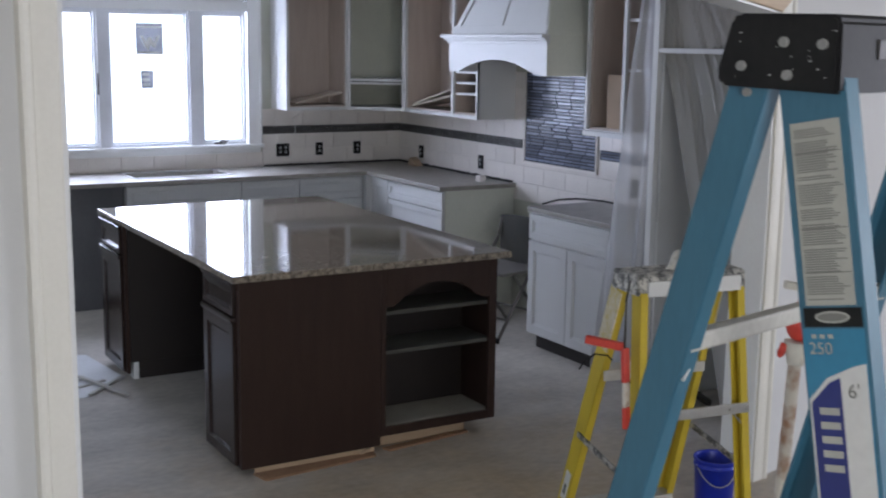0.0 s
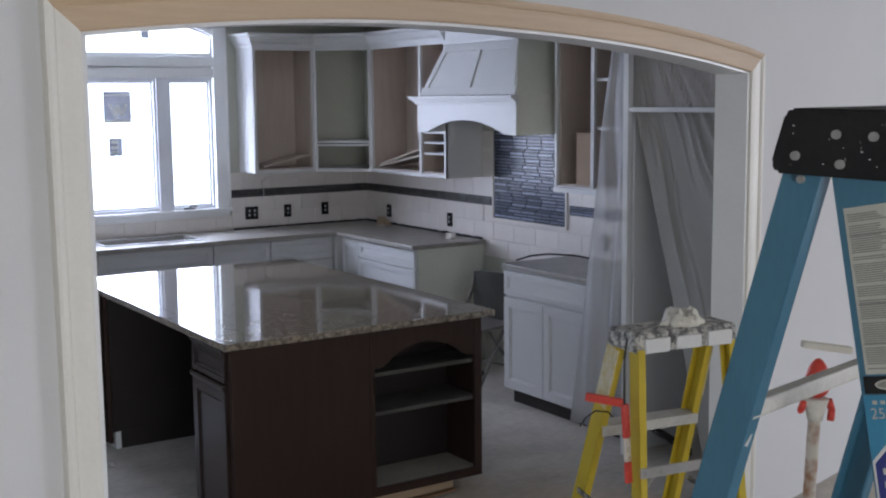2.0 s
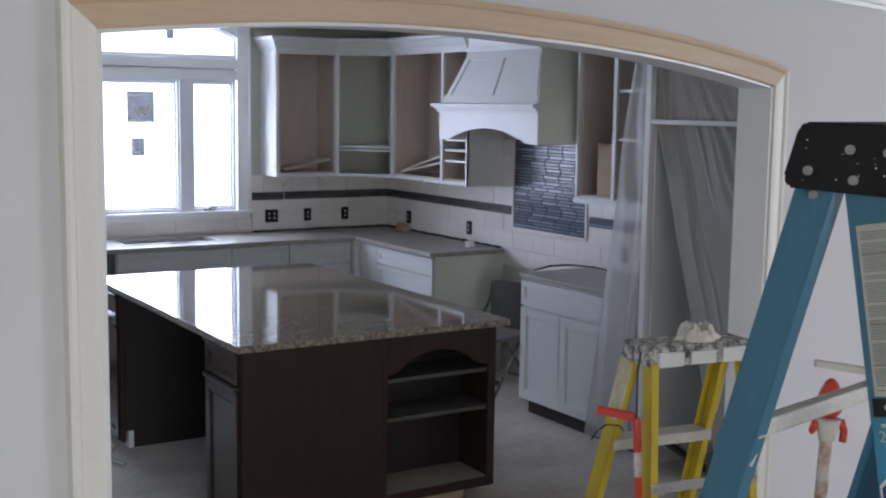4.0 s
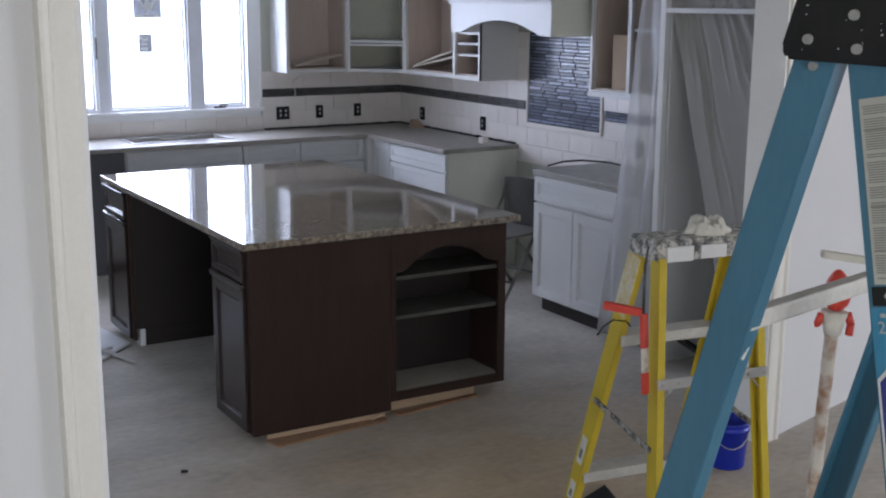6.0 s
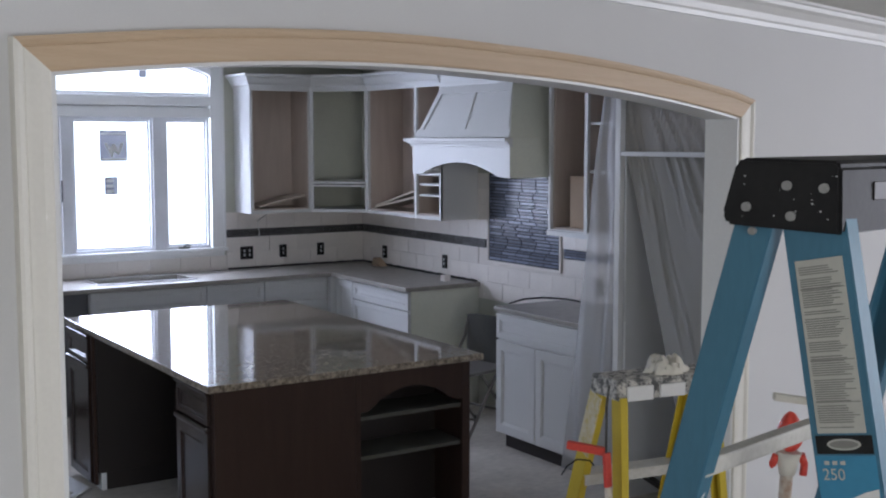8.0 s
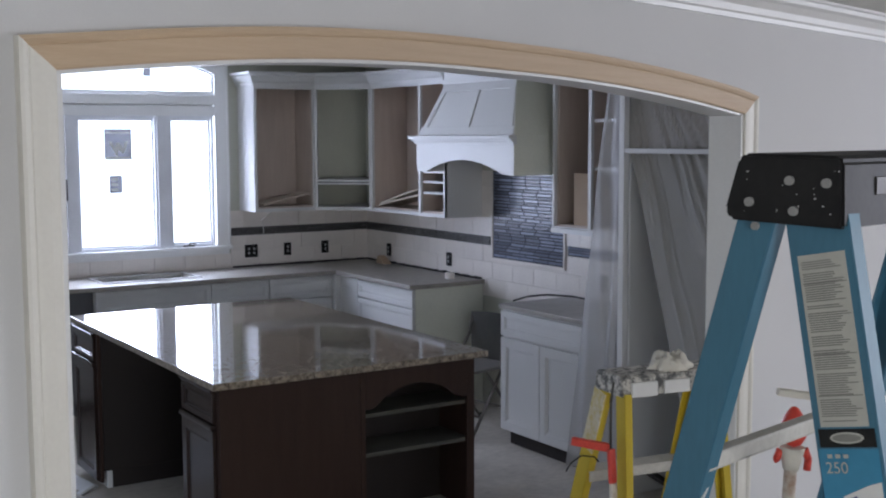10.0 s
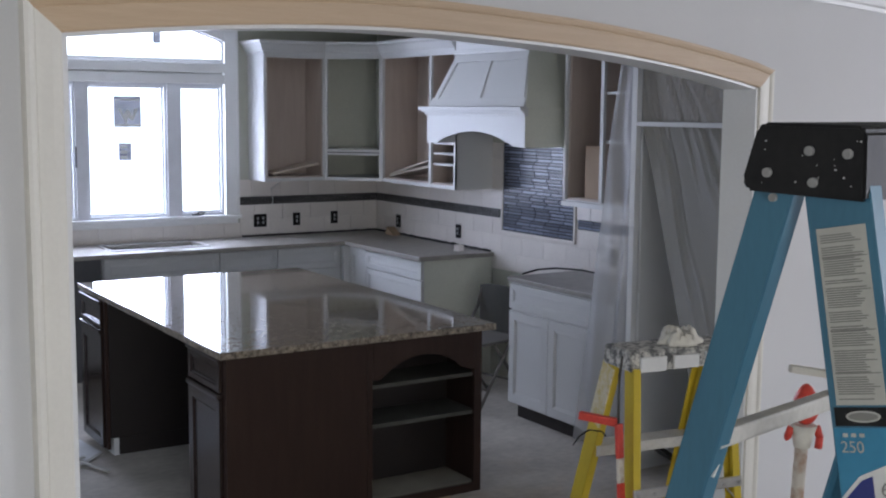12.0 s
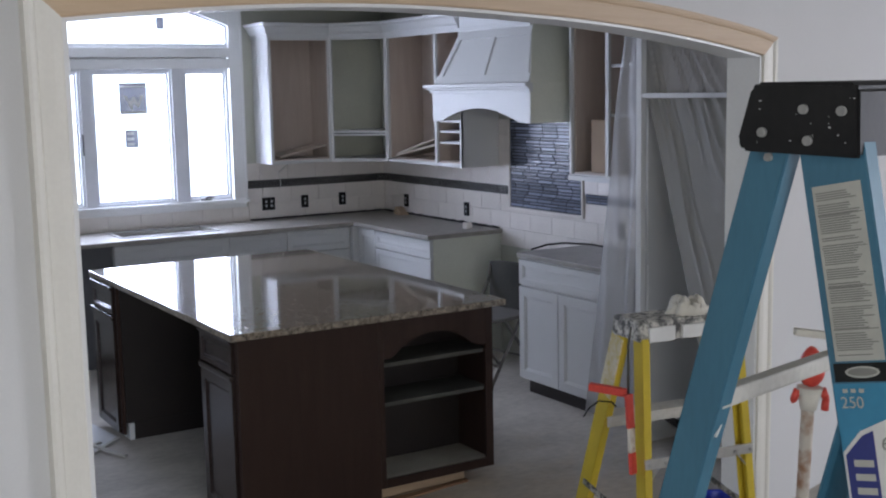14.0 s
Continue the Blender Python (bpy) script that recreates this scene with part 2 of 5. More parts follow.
def tube(bm, pts, r, n=8):
    for a, b in zip(pts, pts[1:]):
        rod(bm, a, b, r, n=n)
    for p in pts[1:-1]:
        piece = bmesh.new()
        bmesh.ops.create_icosphere(piece, subdivisions=1, radius=r)
        merge(bm, piece, Matrix.Translation(p))
    return bm


def finish(name, bm, material, m=None):
    bmesh.ops.recalc_face_normals(bm, faces=bm.faces[:])
    me = bpy.data.meshes.new(name)
    bm.to_mesh(me)
    bm.free()
    me.materials.append(material)
    ob = new(name, me)
    if m is not None:
        ob.matrix_basis = m
    return ob


def part(name, bm, material, parent, label=""):
    """One mesh under a thing or a part; its coordinates are those of the world, or of the thing where that is built round its own base."""
    bmesh.ops.recalc_face_normals(bm, faces=bm.faces[:])
    me = bpy.data.meshes.new(name)
    bm.to_mesh(me)
    bm.free()
    me.materials.append(material)
    ob = new(name, me)
    ob.parent = parent
    if "at_world" in parent:
        ob.matrix_parent_inverse = Matrix.Translation(-Vector(parent["at_world"]))
    return tagged(ob, label) if label else ob


def thing(name, label, category, at, group="", kind="", local=False, turn=0):
    ob = new(name)
    ob.empty_display_size = 0.1
    ob.matrix_basis = pose(*at, 0, 0, turn)
    if not local:
        ob["at_world"] = at
    return tagged(ob, label, category, group, kind)


def pbox(name, lo, hi, material, parent, label="", bevel=0.002):
    return part(name, box(bmesh.new(), lo, hi, bevel), material, parent, label)


def struct(name, bm, material, label, category, m=None):
    ob = finish(name, bm, material, m=m)
    return tagged(ob, label, category, kind="structure")


def prism(bm, outline, depth0, depth1, m):
    """A flat outline of (u, v) pushed from depth0 to depth1 and laid by m, which takes (u, depth, v)."""
    a = [bm.verts.new(m @ Vector((u, depth0, v))) for u, v in outline]
    b = [bm.verts.new(m @ Vector((u, depth1, v))) for u, v in outline]
    bm.faces.new(a)
    bm.faces.new(list(reversed(b)))
    n = len(outline)
    for i in range(n):
        j = (i + 1) % n
        bm.faces.new((a[i], b[i], b[j], a[j]))
    return bm


FACE_Y = Matrix()                                            # u along x, depth into +y
FACE_X = Matrix(((0, 1, 0, 0), (1, 0, 0, 0), (0, 0, 1, 0), (0, 0, 0, 1)))  # u along y, depth into +x


def fbox(bm, face, u0, u1, d0, d1, z0, z1, bevel=0.0015):
    return box(bm, face @ Vector((u0, d0, z0)), face @ Vector((u1, d1, z1)), bevel)


def panel_door(bm, face, u0, u1, d, z0, z1, rail=0.055, thick=0.02):
    """A framed door in one piece: moulded rails round a recessed field, its front at depth d."""
    u0, u1 = sorted((u0, u1))
    levels = ((0, thick), (0, 0.002), (0.002, 0), (rail, 0), (rail + 0.003, 0.005), (rail + 0.010, 0.004), (rail + 0.014, 0.010), (rail + 0.030, 0.0105))
    loops = [[bm.verts.new(face @ Vector((u, d + dep, z))) for u, z in ((u0 + k, z0 + k), (u1 - k, z0 + k), (u1 - k, z1 - k), (u0 + k, z1 - k))] for k, dep in levels]
    for a, b in zip(loops, loops[1:]):
        for i in range(4):
            bm.faces.new((a[i], a[(i + 1) % 4], b[(i + 1) % 4], b[i]))
    bm.faces.new(loops[0]), bm.faces.new(loops[-1])
    return bm


# ---- the rooms ----
WALL_ANGLE = 14.3
WM = pose(-4.135, -6.029, 0, 0, 0, WALL_ANGLE)    # the opening's wall: along it, into the kitchen, up
SPAN, Z_LEFT, Z_RIGHT, RISE, DEEP = 3.2, 2.122, 2.061, 0.094, 0.15
KCEIL = 2.66


def arch_z(s):
    k = min(max(s / SPAN, 0), 1)
    return Z_LEFT + (Z_RIGHT - Z_LEFT) * k + 4 * RISE * k * (1 - k) + 0.008 * math.sin(math.pi * min(2 * k, 1))


def fam_ceiling(s):
    return 2.615 - 0.009 * s


bm = bmesh.new()
box(bm, (-9, -14, -0.12), (10.5, 0.2, 0))
struct("floor", bm, FLOOR, "dusty grey construction floor with pale plaster smears", "floor")

bm = bmesh.new()
box(bm, (-6.8, 0, -0.1), (-3.42, 0.2, KCEIL))
box(bm, (-1.28, 0, -0.1), (0.2, 0.2, KCEIL))
box(bm, (-3.42, 0, -0.1), (-1.28, 0.2, 1.09))
box(bm, (-3.42, 0, 2.62), (-1.28, 0.2, KCEIL))
struct("wall_window_side", bm, KWALL, "sage grey painted kitchen wall round the window", "wall")
bm = bmesh.new()
box(bm, (0, -4.88, -0.1), (0.2, 0, KCEIL))
struct("wall_range_side", bm, KWALL, "sage grey painted kitchen wall behind the range space", "wall")
bm = bmesh.new()
box(bm, (-6.9, -5.5, 2.15), (-6.7, -3.3, KCEIL))
box(bm, (-6.9, -3.3, -0.1), (-6.7, 0.2, KCEIL))
box(bm, (-6.9, -6.6, -0.1), (-6.7, -5.5, KCEIL))
struct("wall_patio_side", bm, KWALL, "sage grey painted kitchen wall with a patio opening", "wall")
bm = bmesh.new()
box(bm, (-6.9, -6.8, KCEIL), (0.2, 0.2, KCEIL + 0.1))
struct("ceiling_kitchen", bm, CEIL, "plain matt kitchen ceiling", "ceiling")

# overcast brightness outside the window
out = bpy.data.materials.new("bright_overcast_sky")
out.use_nodes = True
em = out.node_tree.nodes.new("ShaderNodeEmission")
em.inputs[0].default_value, em.inputs[1].default_value = (0.86, 0.93, 1.0, 1), 3.2
out.node_tree.links.new(em.outputs[0], out.node_tree.nodes["Material Output"].inputs[0])
bm = box(bmesh.new(), (-6.6, 2.6, -0.5), (2.5, 2.62, 5.5))
struct("backdrop", bm, out, "blown out overcast daylight outside the window", "sky")

# wall with the arched opening
bm = bmesh.new()
ss = [SPAN * i / 40 for i in range(41)]
cols = []
for d in (0, DEEP):
    low = [bm.verts.new((s, d, arch_z(s))) for s in ss]
    high = [bm.verts.new((s, d, 3.0)) for s in ss]
    ends = [bm.verts.new(q) for q in ((-4.75, d, -0.1), (0, d, -0.1), (-4.75, d, 3.0), (SPAN, d, -0.1), (15.0, d, -0.1), (15.0, d, 3.0), (-4.75, d, arch_z(0)), (15.0, d, arch_z(SPAN)))]
    for i in range(40):
        bm.faces.new((low[i], low[i + 1], high[i + 1], high[i]))
    bm.faces.new((ends[0], ends[1], low[0], ends[6])), bm.faces.new((ends[6], low[0], high[0], ends[2]))
    bm.faces.new((ends[3], ends[4], ends[7], low[-1])), bm.faces.new((low[-1], ends[7], ends[5], high[-1]))
    cols.append((low, ends))
(low, e0), (low2, e1) = cols
for i in range(40):
    bm.faces.new((low[i], low2[i], low2[i + 1], low[i + 1]))
bm.faces.new((e0[1], e1[1], low2[0], low[0])), bm.faces.new((e0[3], e1[3], low2[-1], low[-1]))
struct("wall_arch", bm, WALL, "pale grey painted wall with a wide arched opening", "wall", WM)
bm = bmesh.new()
box(bm, (-8.9, -14, -0.1), (-8.7, -6.6, 2.9))
struct("wall_family_west", bm, WALL, "pale grey painted wall", "wall")
bm = bmesh.new()
box(bm, (9.6, -14, -0.1), (9.8, -10.5, 2.9))
box(bm, (9.6, -7.9, -0.1), (9.8, -1.8, 2.9))
box(bm, (9.6, -10.5, -0.1), (9.8, -7.9, 0.65))
box(bm, (9.6, -10.5, 2.3), (9.8, -7.9, 2.9))
struct("wall_family_east", bm, WALL, "pale grey painted wall with a window opening", "wall")
bm = bmesh.new()
box(bm, (-8.9, -13.4, -0.1), (-6.5, -13.2, 2.9))
box(bm, (-3.9, -13.4, -0.1), (9.8, -13.2, 2.9))
box(bm, (-6.5, -13.4, -0.1), (-3.9, -13.2, 0.75))
box(bm, (-6.5, -13.4, 2.25), (-3.9, -13.2, 2.9))
struct("wall_family_south", bm, WALL, "pale grey painted wall with a window opening", "wall")
bm = bmesh.new()
prism(bm, [(-5, fam_ceiling(-5)), (15.5, fam_ceiling(15.5)), (15.5, fam_ceiling(15.5) + 0.1), (-5, fam_ceiling(-5) + 0.1)], -9.5, -0.001, Matrix())
struct("ceiling_family", bm, CEIL, "plain matt ceiling with crown moulding along the wall", "ceiling", WM)

# crown moulding: a stepped run that follows the ceiling
CROWN = [(0.0, 0.125), (0.012, 0.125), (0.014, 0.105), (0.022, 0.098), (0.030, 0.072), (0.052, 0.045), (0.072, 0.034), (0.078, 0.016), (0.092, 0.012), (0.092, 0.0), (0.0, 0.0)]


def run(bm, profile, path, m=None):
    """Sweep a profile of (out, down) along a path of (point, out, down) rings."""
    rings = []
    for p, out, down in path:
        rings.append([bm.verts.new(Vector(p) + Vector(out) * a + Vector(down) * b) for a, b in profile])
    k = len(profile)
    for r0, r1 in zip(rings, rings[1:]):
        for i in range(k):
            bm.faces.new((r0[i], r0[(i + 1) % k], r1[(i + 1) % k], r1[i]))
    bm.faces.new(rings[0])
    bm.faces.new(list(reversed(rings[-1])))
    if m is not None:
        bm.transform(m)
    return bm


bm = run(bmesh.new(), CROWN, [((s, -0.001, fam_ceiling(s) - 0.001), (0, -1, 0), (0, 0, -1)) for s in (-3.5, 11.0)])
struct("crown_trim", bm, TRIM, "white stepped crown moulding under the ceiling", "trim", WM)

# casing round the opening: raw pine over the arch, painted legs
CASING = mat("primed_casing_paint", (0.76, 0.74, 0.67), 0.5, second=(0.70, 0.68, 0.61), scale=3, bump=0.05)
CASE = [(0.0, 0.0), (0.010, 0.0), (0.013, 0.006), (0.016, 0.030), (0.017, 0.062), (0.018, 0.072), (0.016, 0.076), (0.020, 0.082), (0.024, 0.094), (0.024, 0.105), (0.0, 0.105)]
rings = []
for i in range(41):
    s = SPAN * i / 40
    slope = (arch_z(s + 0.01) - arch_z(s - 0.01)) / 0.02 if 0 < i < 40 else 0
    up = Vector((-slope, 0, 1)).normalized() * (0.082 + 0.014 * i / 40) / 0.105
    if i == 0:
        up = Vector((-0.92, 0, 0.70))
    if i == 40:
        up = Vector((0.93, 0, 0.715))
    rings.append(((s, -0.001, arch_z(s) - 0.001), (0, -1, 0), up))
bm = run(bmesh.new(), CASE, rings)
arch = struct("arch_trim", bm, PINE, "unpainted pine casing bent over the arched opening", "trim", WM)
bm = run(bmesh.new(), CASE, [((0, -0.001, Z_LEFT - 0.001), (0, -1, 0), (-0.92, 0, 0.70)), ((0, -0.001, 0), (0, -1, 0), (-0.92, 0, 0))])
struct("left_casing_trim", bm, CASING, "white painted door casing beside the opening", "trim", WM)
bm = run(bmesh.new(), CASE, [((SPAN, -0.001, Z_RIGHT - 0.001), (0, -1, 0), (0.93, 0, 0.715)), ((SPAN, -0.001, 0), (0, -1, 0), (0.93, 0, 0))])
struct("right_casing_trim", bm, CASING, "white painted door casing beside the opening", "trim", WM)
# jamb boards lining the opening
bm = bmesh.new()
box(bm, (SPAN - 0.016, -0.004, 0), (SPAN, DEEP + 0.004, Z_RIGHT - 0.005), 0.001)
struct("right_jamb_trim", bm, TRIM, "white painted jamb board lining the opening", "trim", WM)
bm = bmesh.new()
box(bm, (0, -0.004, 0), (0.016, DEEP + 0.004, Z_LEFT - 0.005), 0.001)
struct("left_jamb_trim", bm, TRIM, "white painted jamb board lining the opening", "trim", WM)
bm = run(bmesh.new(), [(-0.002, 0), (-0.002, -0.010), (-DEEP - 0.004, -0.010), (-DEEP - 0.004, 0)],
         [((SPAN * i / 40, 0, arch_z(SPAN * i / 40) - 0.001), (0, -1, 0), (0, 0, 1)) for i in range(41)])
struct("arch_jamb_trim", bm, TRIM, "white painted board bent under the arch", "trim", WM)

# ---- kitchen window ----
win = thing("window_1", "white casement window with a shallow arched transom above", "window", (-2.35, 0, 1.1), kind="structure")
WL, WR = -3.42, -1.28


def frame_of(bm, u0, u1, z0, z1, w, d0, d1):
    fbox(bm, FACE_Y, u0, u0 + w, d0, d1, z0, z1)
    fbox(bm, FACE_Y, u1 - w, u1, d0, d1, z0, z1)
    fbox(bm, FACE_Y, u0 + w, u1 - w, d0, d1, z0, z0 + w)
    fbox(bm, FACE_Y, u0 + w, u1 - w, d0, d1, z1 - w, z1)
    return bm


bm = bmesh.new()
fbox(bm, FACE_Y, WR - 0.10, WR + 0.01, -0.024, 0, 1.10, 2.62, 0.004)
fbox(bm, FACE_Y, WR - 0.005, WR + 0.012, -0.032, -0.002, 1.10, 2.62, 0.003)
fbox(bm, FACE_Y, WL - 0.01, WL + 0.10, -0.024, 0, 1.10, 2.62, 0.004)
part("window_casing", bm, TRIM, win)
bm = bmesh.new()
fbox(bm, FACE_Y, WL + 0.10, WR - 0.10, -0.022, 0.02, 2.135, 2.215, 0.004)
fbox(bm, FACE_Y, WL + 0.10, WR - 0.10, -0.028, 0.02, 2.222, 2.30, 0.004)
fbox(bm, FACE_Y, WL + 0.10, WR - 0.10, 0.021, 0.09, 2.11, 2.33, 0.002)
part("mullion_board", bm, TRIM, win, "white boards between the casements and the transom")
bm = bmesh.new()
fbox(bm, FACE_Y, WL - 0.02, WR + 0.02, -0.05, 0.06, 1.075, 1.105, 0.006)
fbox(bm, FACE_Y, WL, WR, -0.022, 0, 1.035, 1.075, 0.003)
part("window_sill", bm, TRIM, win)
SASHES = [(-3.32, -2.545), (-2.475, -1.845), (-1.76, -1.385)]
for u0, u1 in ((-2.55, -2.47), (-1.85, -1.755)):
    part("mullion", fbox(bmesh.new(), FACE_Y, u0, u1, -0.012, 0.10, 1.105, 2.135, 0.004), VINYL, win)
for u0, u1 in SASHES:
    w = part("sash", frame_of(bmesh.new(), u0, u1, 1.105, 2.135, 0.022, 0.004, 0.03), VINYL, win)
    bm = frame_of(bmesh.new(), u0 + 0.022, u1 - 0.022, 1.127, 2.113, 0.016, 0.03, 0.075)
    part("sash_stop", bm, VINYL, win)
    pane = part("pane", box(bmesh.new(), (u0 + 0.03, 0.05, 1.13), (u1 - 0.03, 0.056, 2.11)), GLASS, win)
    pane.visible_shadow = False
# transom with clipped, arched head
TR0, TR1 = -3.34, -1.365
head = [(TR0, 2.30), (TR1, 2.30), (TR1, 2.455)]
for i in range(9):
    k = i / 8
    head.append((TR1 - 0.05 - k * (TR1 - TR0 - 0.10), 2.485 + 0.12 * (1 - (2 * k - 1) ** 2) ** 0.5 if 0 < i < 8 else 2.485))
head.append((TR0, 2.455))
bm = prism(bmesh.new(), [(TR1 + 0.01, 2.625), (TR0 - 0.01, 2.625), (TR0 - 0.01, 2.30), *head[-1:], *reversed(head[3:-1]), head[2], (TR1, 2.30), (TR1 + 0.01, 2.30)], -0.02, 0.08, FACE_Y)
part("transom_head", bm, TRIM, win, "white board cut to the arched transom head")
bm = bmesh.new()
for a, b in zip(head, head[1:] + head[:1]):
    beam(bm, (a[0], 0.04, a[1]), (b[0], 0.04, b[1]), 0.05, 0.03, up=(0, 1, 0) if abs(a[0] - b[0]) < 1e-6 else (0, 0, 1))
part("transom_frame", bm, VINYL, win)
pane = part("pane", box(bmesh.new(), (TR0, 0.05, 2.3), (TR1, 0.056, 2.61)), GLASS, win)
pane.visible_shadow = False
bm = box(bmesh.new(), (-1.66, -0.022, 1.107), (-1.57, 0.0, 1.122), 0.004)
rod(bm, (-1.62, -0.012, 1.12), (-1.60, -0.03, 1.138), 0.007)
rod(bm, (-1.60, -0.03, 1.136), (-1.56, -0.03, 1.128), 0.006)
part("crank_handle", bm, CHAIR_BACK, win, "small dark casement crank")
bm = box(bmesh.new(), (-2.556, -0.022, 1.50), (-2.546, -0.01, 1.66), 0.003)
part("sash_lock", bm, BLACK, win)
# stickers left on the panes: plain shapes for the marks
st = tagged(part("sticker", box(bmesh.new(), (-2.245, 0.044, 1.80), (-2.035, 0.048, 2.035)), STICKER, win), "dark square maker's sticker on the glass")
bm = bmesh.new()
prism(bm, [(-2.215, 1.94), (-2.19, 1.94), (-2.17, 1.895), (-2.15, 1.93), (-2.13, 1.93), (-2.105, 1.885), (-2.085, 1.94), (-2.06, 1.94), (-2.10, 1.845), (-2.14, 1.875), (-2.15, 1.82)], 0.040, 0.0435, FACE_Y)
box(bm, (-2.235, 0.040, 2.0), (-2.045, 0.0435, 2.012))
box(bm, (-2.235, 0.040, 1.803), (-2.045, 0.0435, 1.822))
part("sticker_print", bm, WHITE, st)
st = tagged(part("sticker", box(bmesh.new(), (-2.215, 0.044, 1.545), (-2.115, 0.048, 1.68)), STICKER, win), "small grey sticker on the glass")
bm = bmesh.new()
for z in (1.56, 1.60, 1.64):
    box(bm, (-2.20, 0.040, z), (-2.15, 0.0435, z + 0.022))
part("sticker_print", bm, WHITE, st)
tagged(part("sticker", box(bmesh.new(), (-1.93, 0.044, 2.44), (-1.87, 0.048, 2.53)), STICKER, win), "small grey sticker on the transom")


# ---- cabinets ----
def base_unit(name, face, u0, u1, layout, z1=0.885, bare_end=False, label="white painted base cabinet with framed doors"):
    """A base cabinet: body on a recessed toe kick, fronts by layout rows (kind, z0, z1, count)."""
    u0, u1 = sorted((u0, u1))
    at = face @ Vector(((u0 + u1) / 2, -0.3, 0))
    ob = thing(name, label, "cabinet", tuple(at), "white base cabinets")
    bm = fbox(bmesh.new(), face, u0, u1, -0.59, -0.004, 0.10, z1)
    part("body", bm, CAB, ob)
    # toe kick coloured near black in place of the shade under the doors
    part("toe_kick", fbox(bmesh.new(), face, u0 + 0.002, u1 - 0.002, -0.53, -0.45, 0, 0.099, 0), ESP_SHADED, ob, "recessed toe kick with its shade painted dark")
    if bare_end:
        part("end_panel", fbox(bmesh.new(), face, u0 - 0.006, u0 - 0.001, -0.59, -0.004, 0.002, z1, 0.001), SAGE_BACK, ob, "pale sage end panel")
    for kind, za, zb, count in layout:
        w = (u1 - u0) / count
        for i in range(count):
            a, b = u0 + i * w + 0.003, u0 + (i + 1) * w - 0.003
            part(kind, panel_door(bmesh.new(), face, a, b, -0.611, za, zb, 0.055 if kind == "door" else 0.035), CAB, ob)
    return ob


DOORS = [("drawer_front", 0.715, 0.875, 1), ("door", 0.11, 0.705, 2)]
base_unit("base_cabinet", FACE_Y, -2.53, -1.67, [("drawer_front", 0.715, 0.875, 1), ("door", 0.11, 0.705, 2)], label="white painted sink base cabinet under the window")
base_unit("base_cabinet", FACE_Y, -1.668, -1.203, [("drawer_front", 0.715, 0.875, 1), ("door", 0.11, 0.705, 1)])
base_unit("base_cabinet", FACE_Y, -1.201, -0.66, [("drawer_front", 0.715, 0.875, 1), ("door", 0.11, 0.705, 2)])
base_unit("base_cabinet", FACE_Y, -4.2, -3.15, DOORS)
base_unit("base_cabinet", FACE_X, -0.935, -0.66, [("door", 0.11, 0.875, 1)], label="narrow white corner base cabinet with one door")
base_unit("drawer_cabinet", FACE_X, -1.765, -0.938, [("drawer_front", 0.745, 0.872, 1), ("drawer_front", 0.45, 0.735, 1), ("drawer_front", 0.11, 0.44, 1)], label="white painted drawer cabinet with a bare grey end", bare_end=True)
base_unit("base_cabinet", FACE_X, -3.66, -2.845, [("drawer_front", 0.715, 0.872, 1), ("door", 0.11, 0.70, 2)], label="white painted base cabinet with two doors and a drawer")
base_unit("base_cabinet", FACE_X, -3.86, -3.664, [("door", 0.11, 0.872, 1)], label="narrow white base cabinet half hidden by the sheet")
# dishwasher space left open: a dark panel paints its shade between the neighbours' sides
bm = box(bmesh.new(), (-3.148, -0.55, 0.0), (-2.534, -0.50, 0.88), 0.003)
tagged(finish("dishwasher_panel", bm, DISHWASHER), "dark panel for the shade of the open dishwasher space", "panel")

tagged(finish("corner_filler", box(bmesh.new(), (-0.658, -0.658, 0.10), (-0.602, -0.602, 0.885), 0.002), CAB), "white filler strip in the inner cabinet corner", "cabinet")

# worktops
top = thing("worktop", "grey beige granite worktop dulled by dust", "worktop", (-1.5, -0.3, 0.885))
bm = bmesh.new()
box(bm, (-4.2, -0.65, 0.886), (-2.42, -0.003, 0.918), 0.004)
box(bm, (-1.72, -0.65, 0.886), (-0.003, -0.003, 0.918), 0.004)
box(bm, (-2.42, -0.65, 0.886), (-1.72, -0.47, 0.918), 0.004)
box(bm, (-2.42, -0.12, 0.886), (-1.72, -0.003, 0.918), 0.004)
part("slab", bm, GRANITE_DUSTY, top)
part("slab", box(bmesh.new(), (-0.65, -1.80, 0.886), (-0.003, -0.652, 0.918), 0.004), GRANITE_DUSTY, top)
bm = bmesh.new()
box(bm, (-2.43, -0.48, 0.70), (-1.71, -0.11, 0.704))
for lo, hi in (((-2.43, -0.48, 0.70), (-2.424, -0.11, 0.912)), ((-1.716, -0.48, 0.70), (-1.71, -0.11, 0.912)), ((-2.43, -0.48, 0.70), (-1.71, -0.474, 0.912)), ((-2.43, -0.116, 0.70), (-1.71, -0.11, 0.912))):
    box(bm, lo, hi)
frame_pts = ((-2.435, -0.485), (-1.705, -0.485), (-1.705, -0.105), (-2.435, -0.105))
for a, b in zip(frame_pts, frame_pts[1:] + frame_pts[:1]):
    beam(bm, (*a, 0.9215), (*b, 0.9215), 0.03, 0.006, bevel=0.001)
sink = finish("sink", bm, STEEL)
tagged(sink, "stainless steel sink let into the window worktop", "sink")
top2 = thing("worktop", "short grey granite worktop piece beside the range space", "worktop", (-0.3, -3.3, 0.885))
part("slab", box(bmesh.new(), (-0.622, -3.87, 0.886), (-0.003, -2.838, 0.914), 0.004), GRANITE_DUSTY, top2)


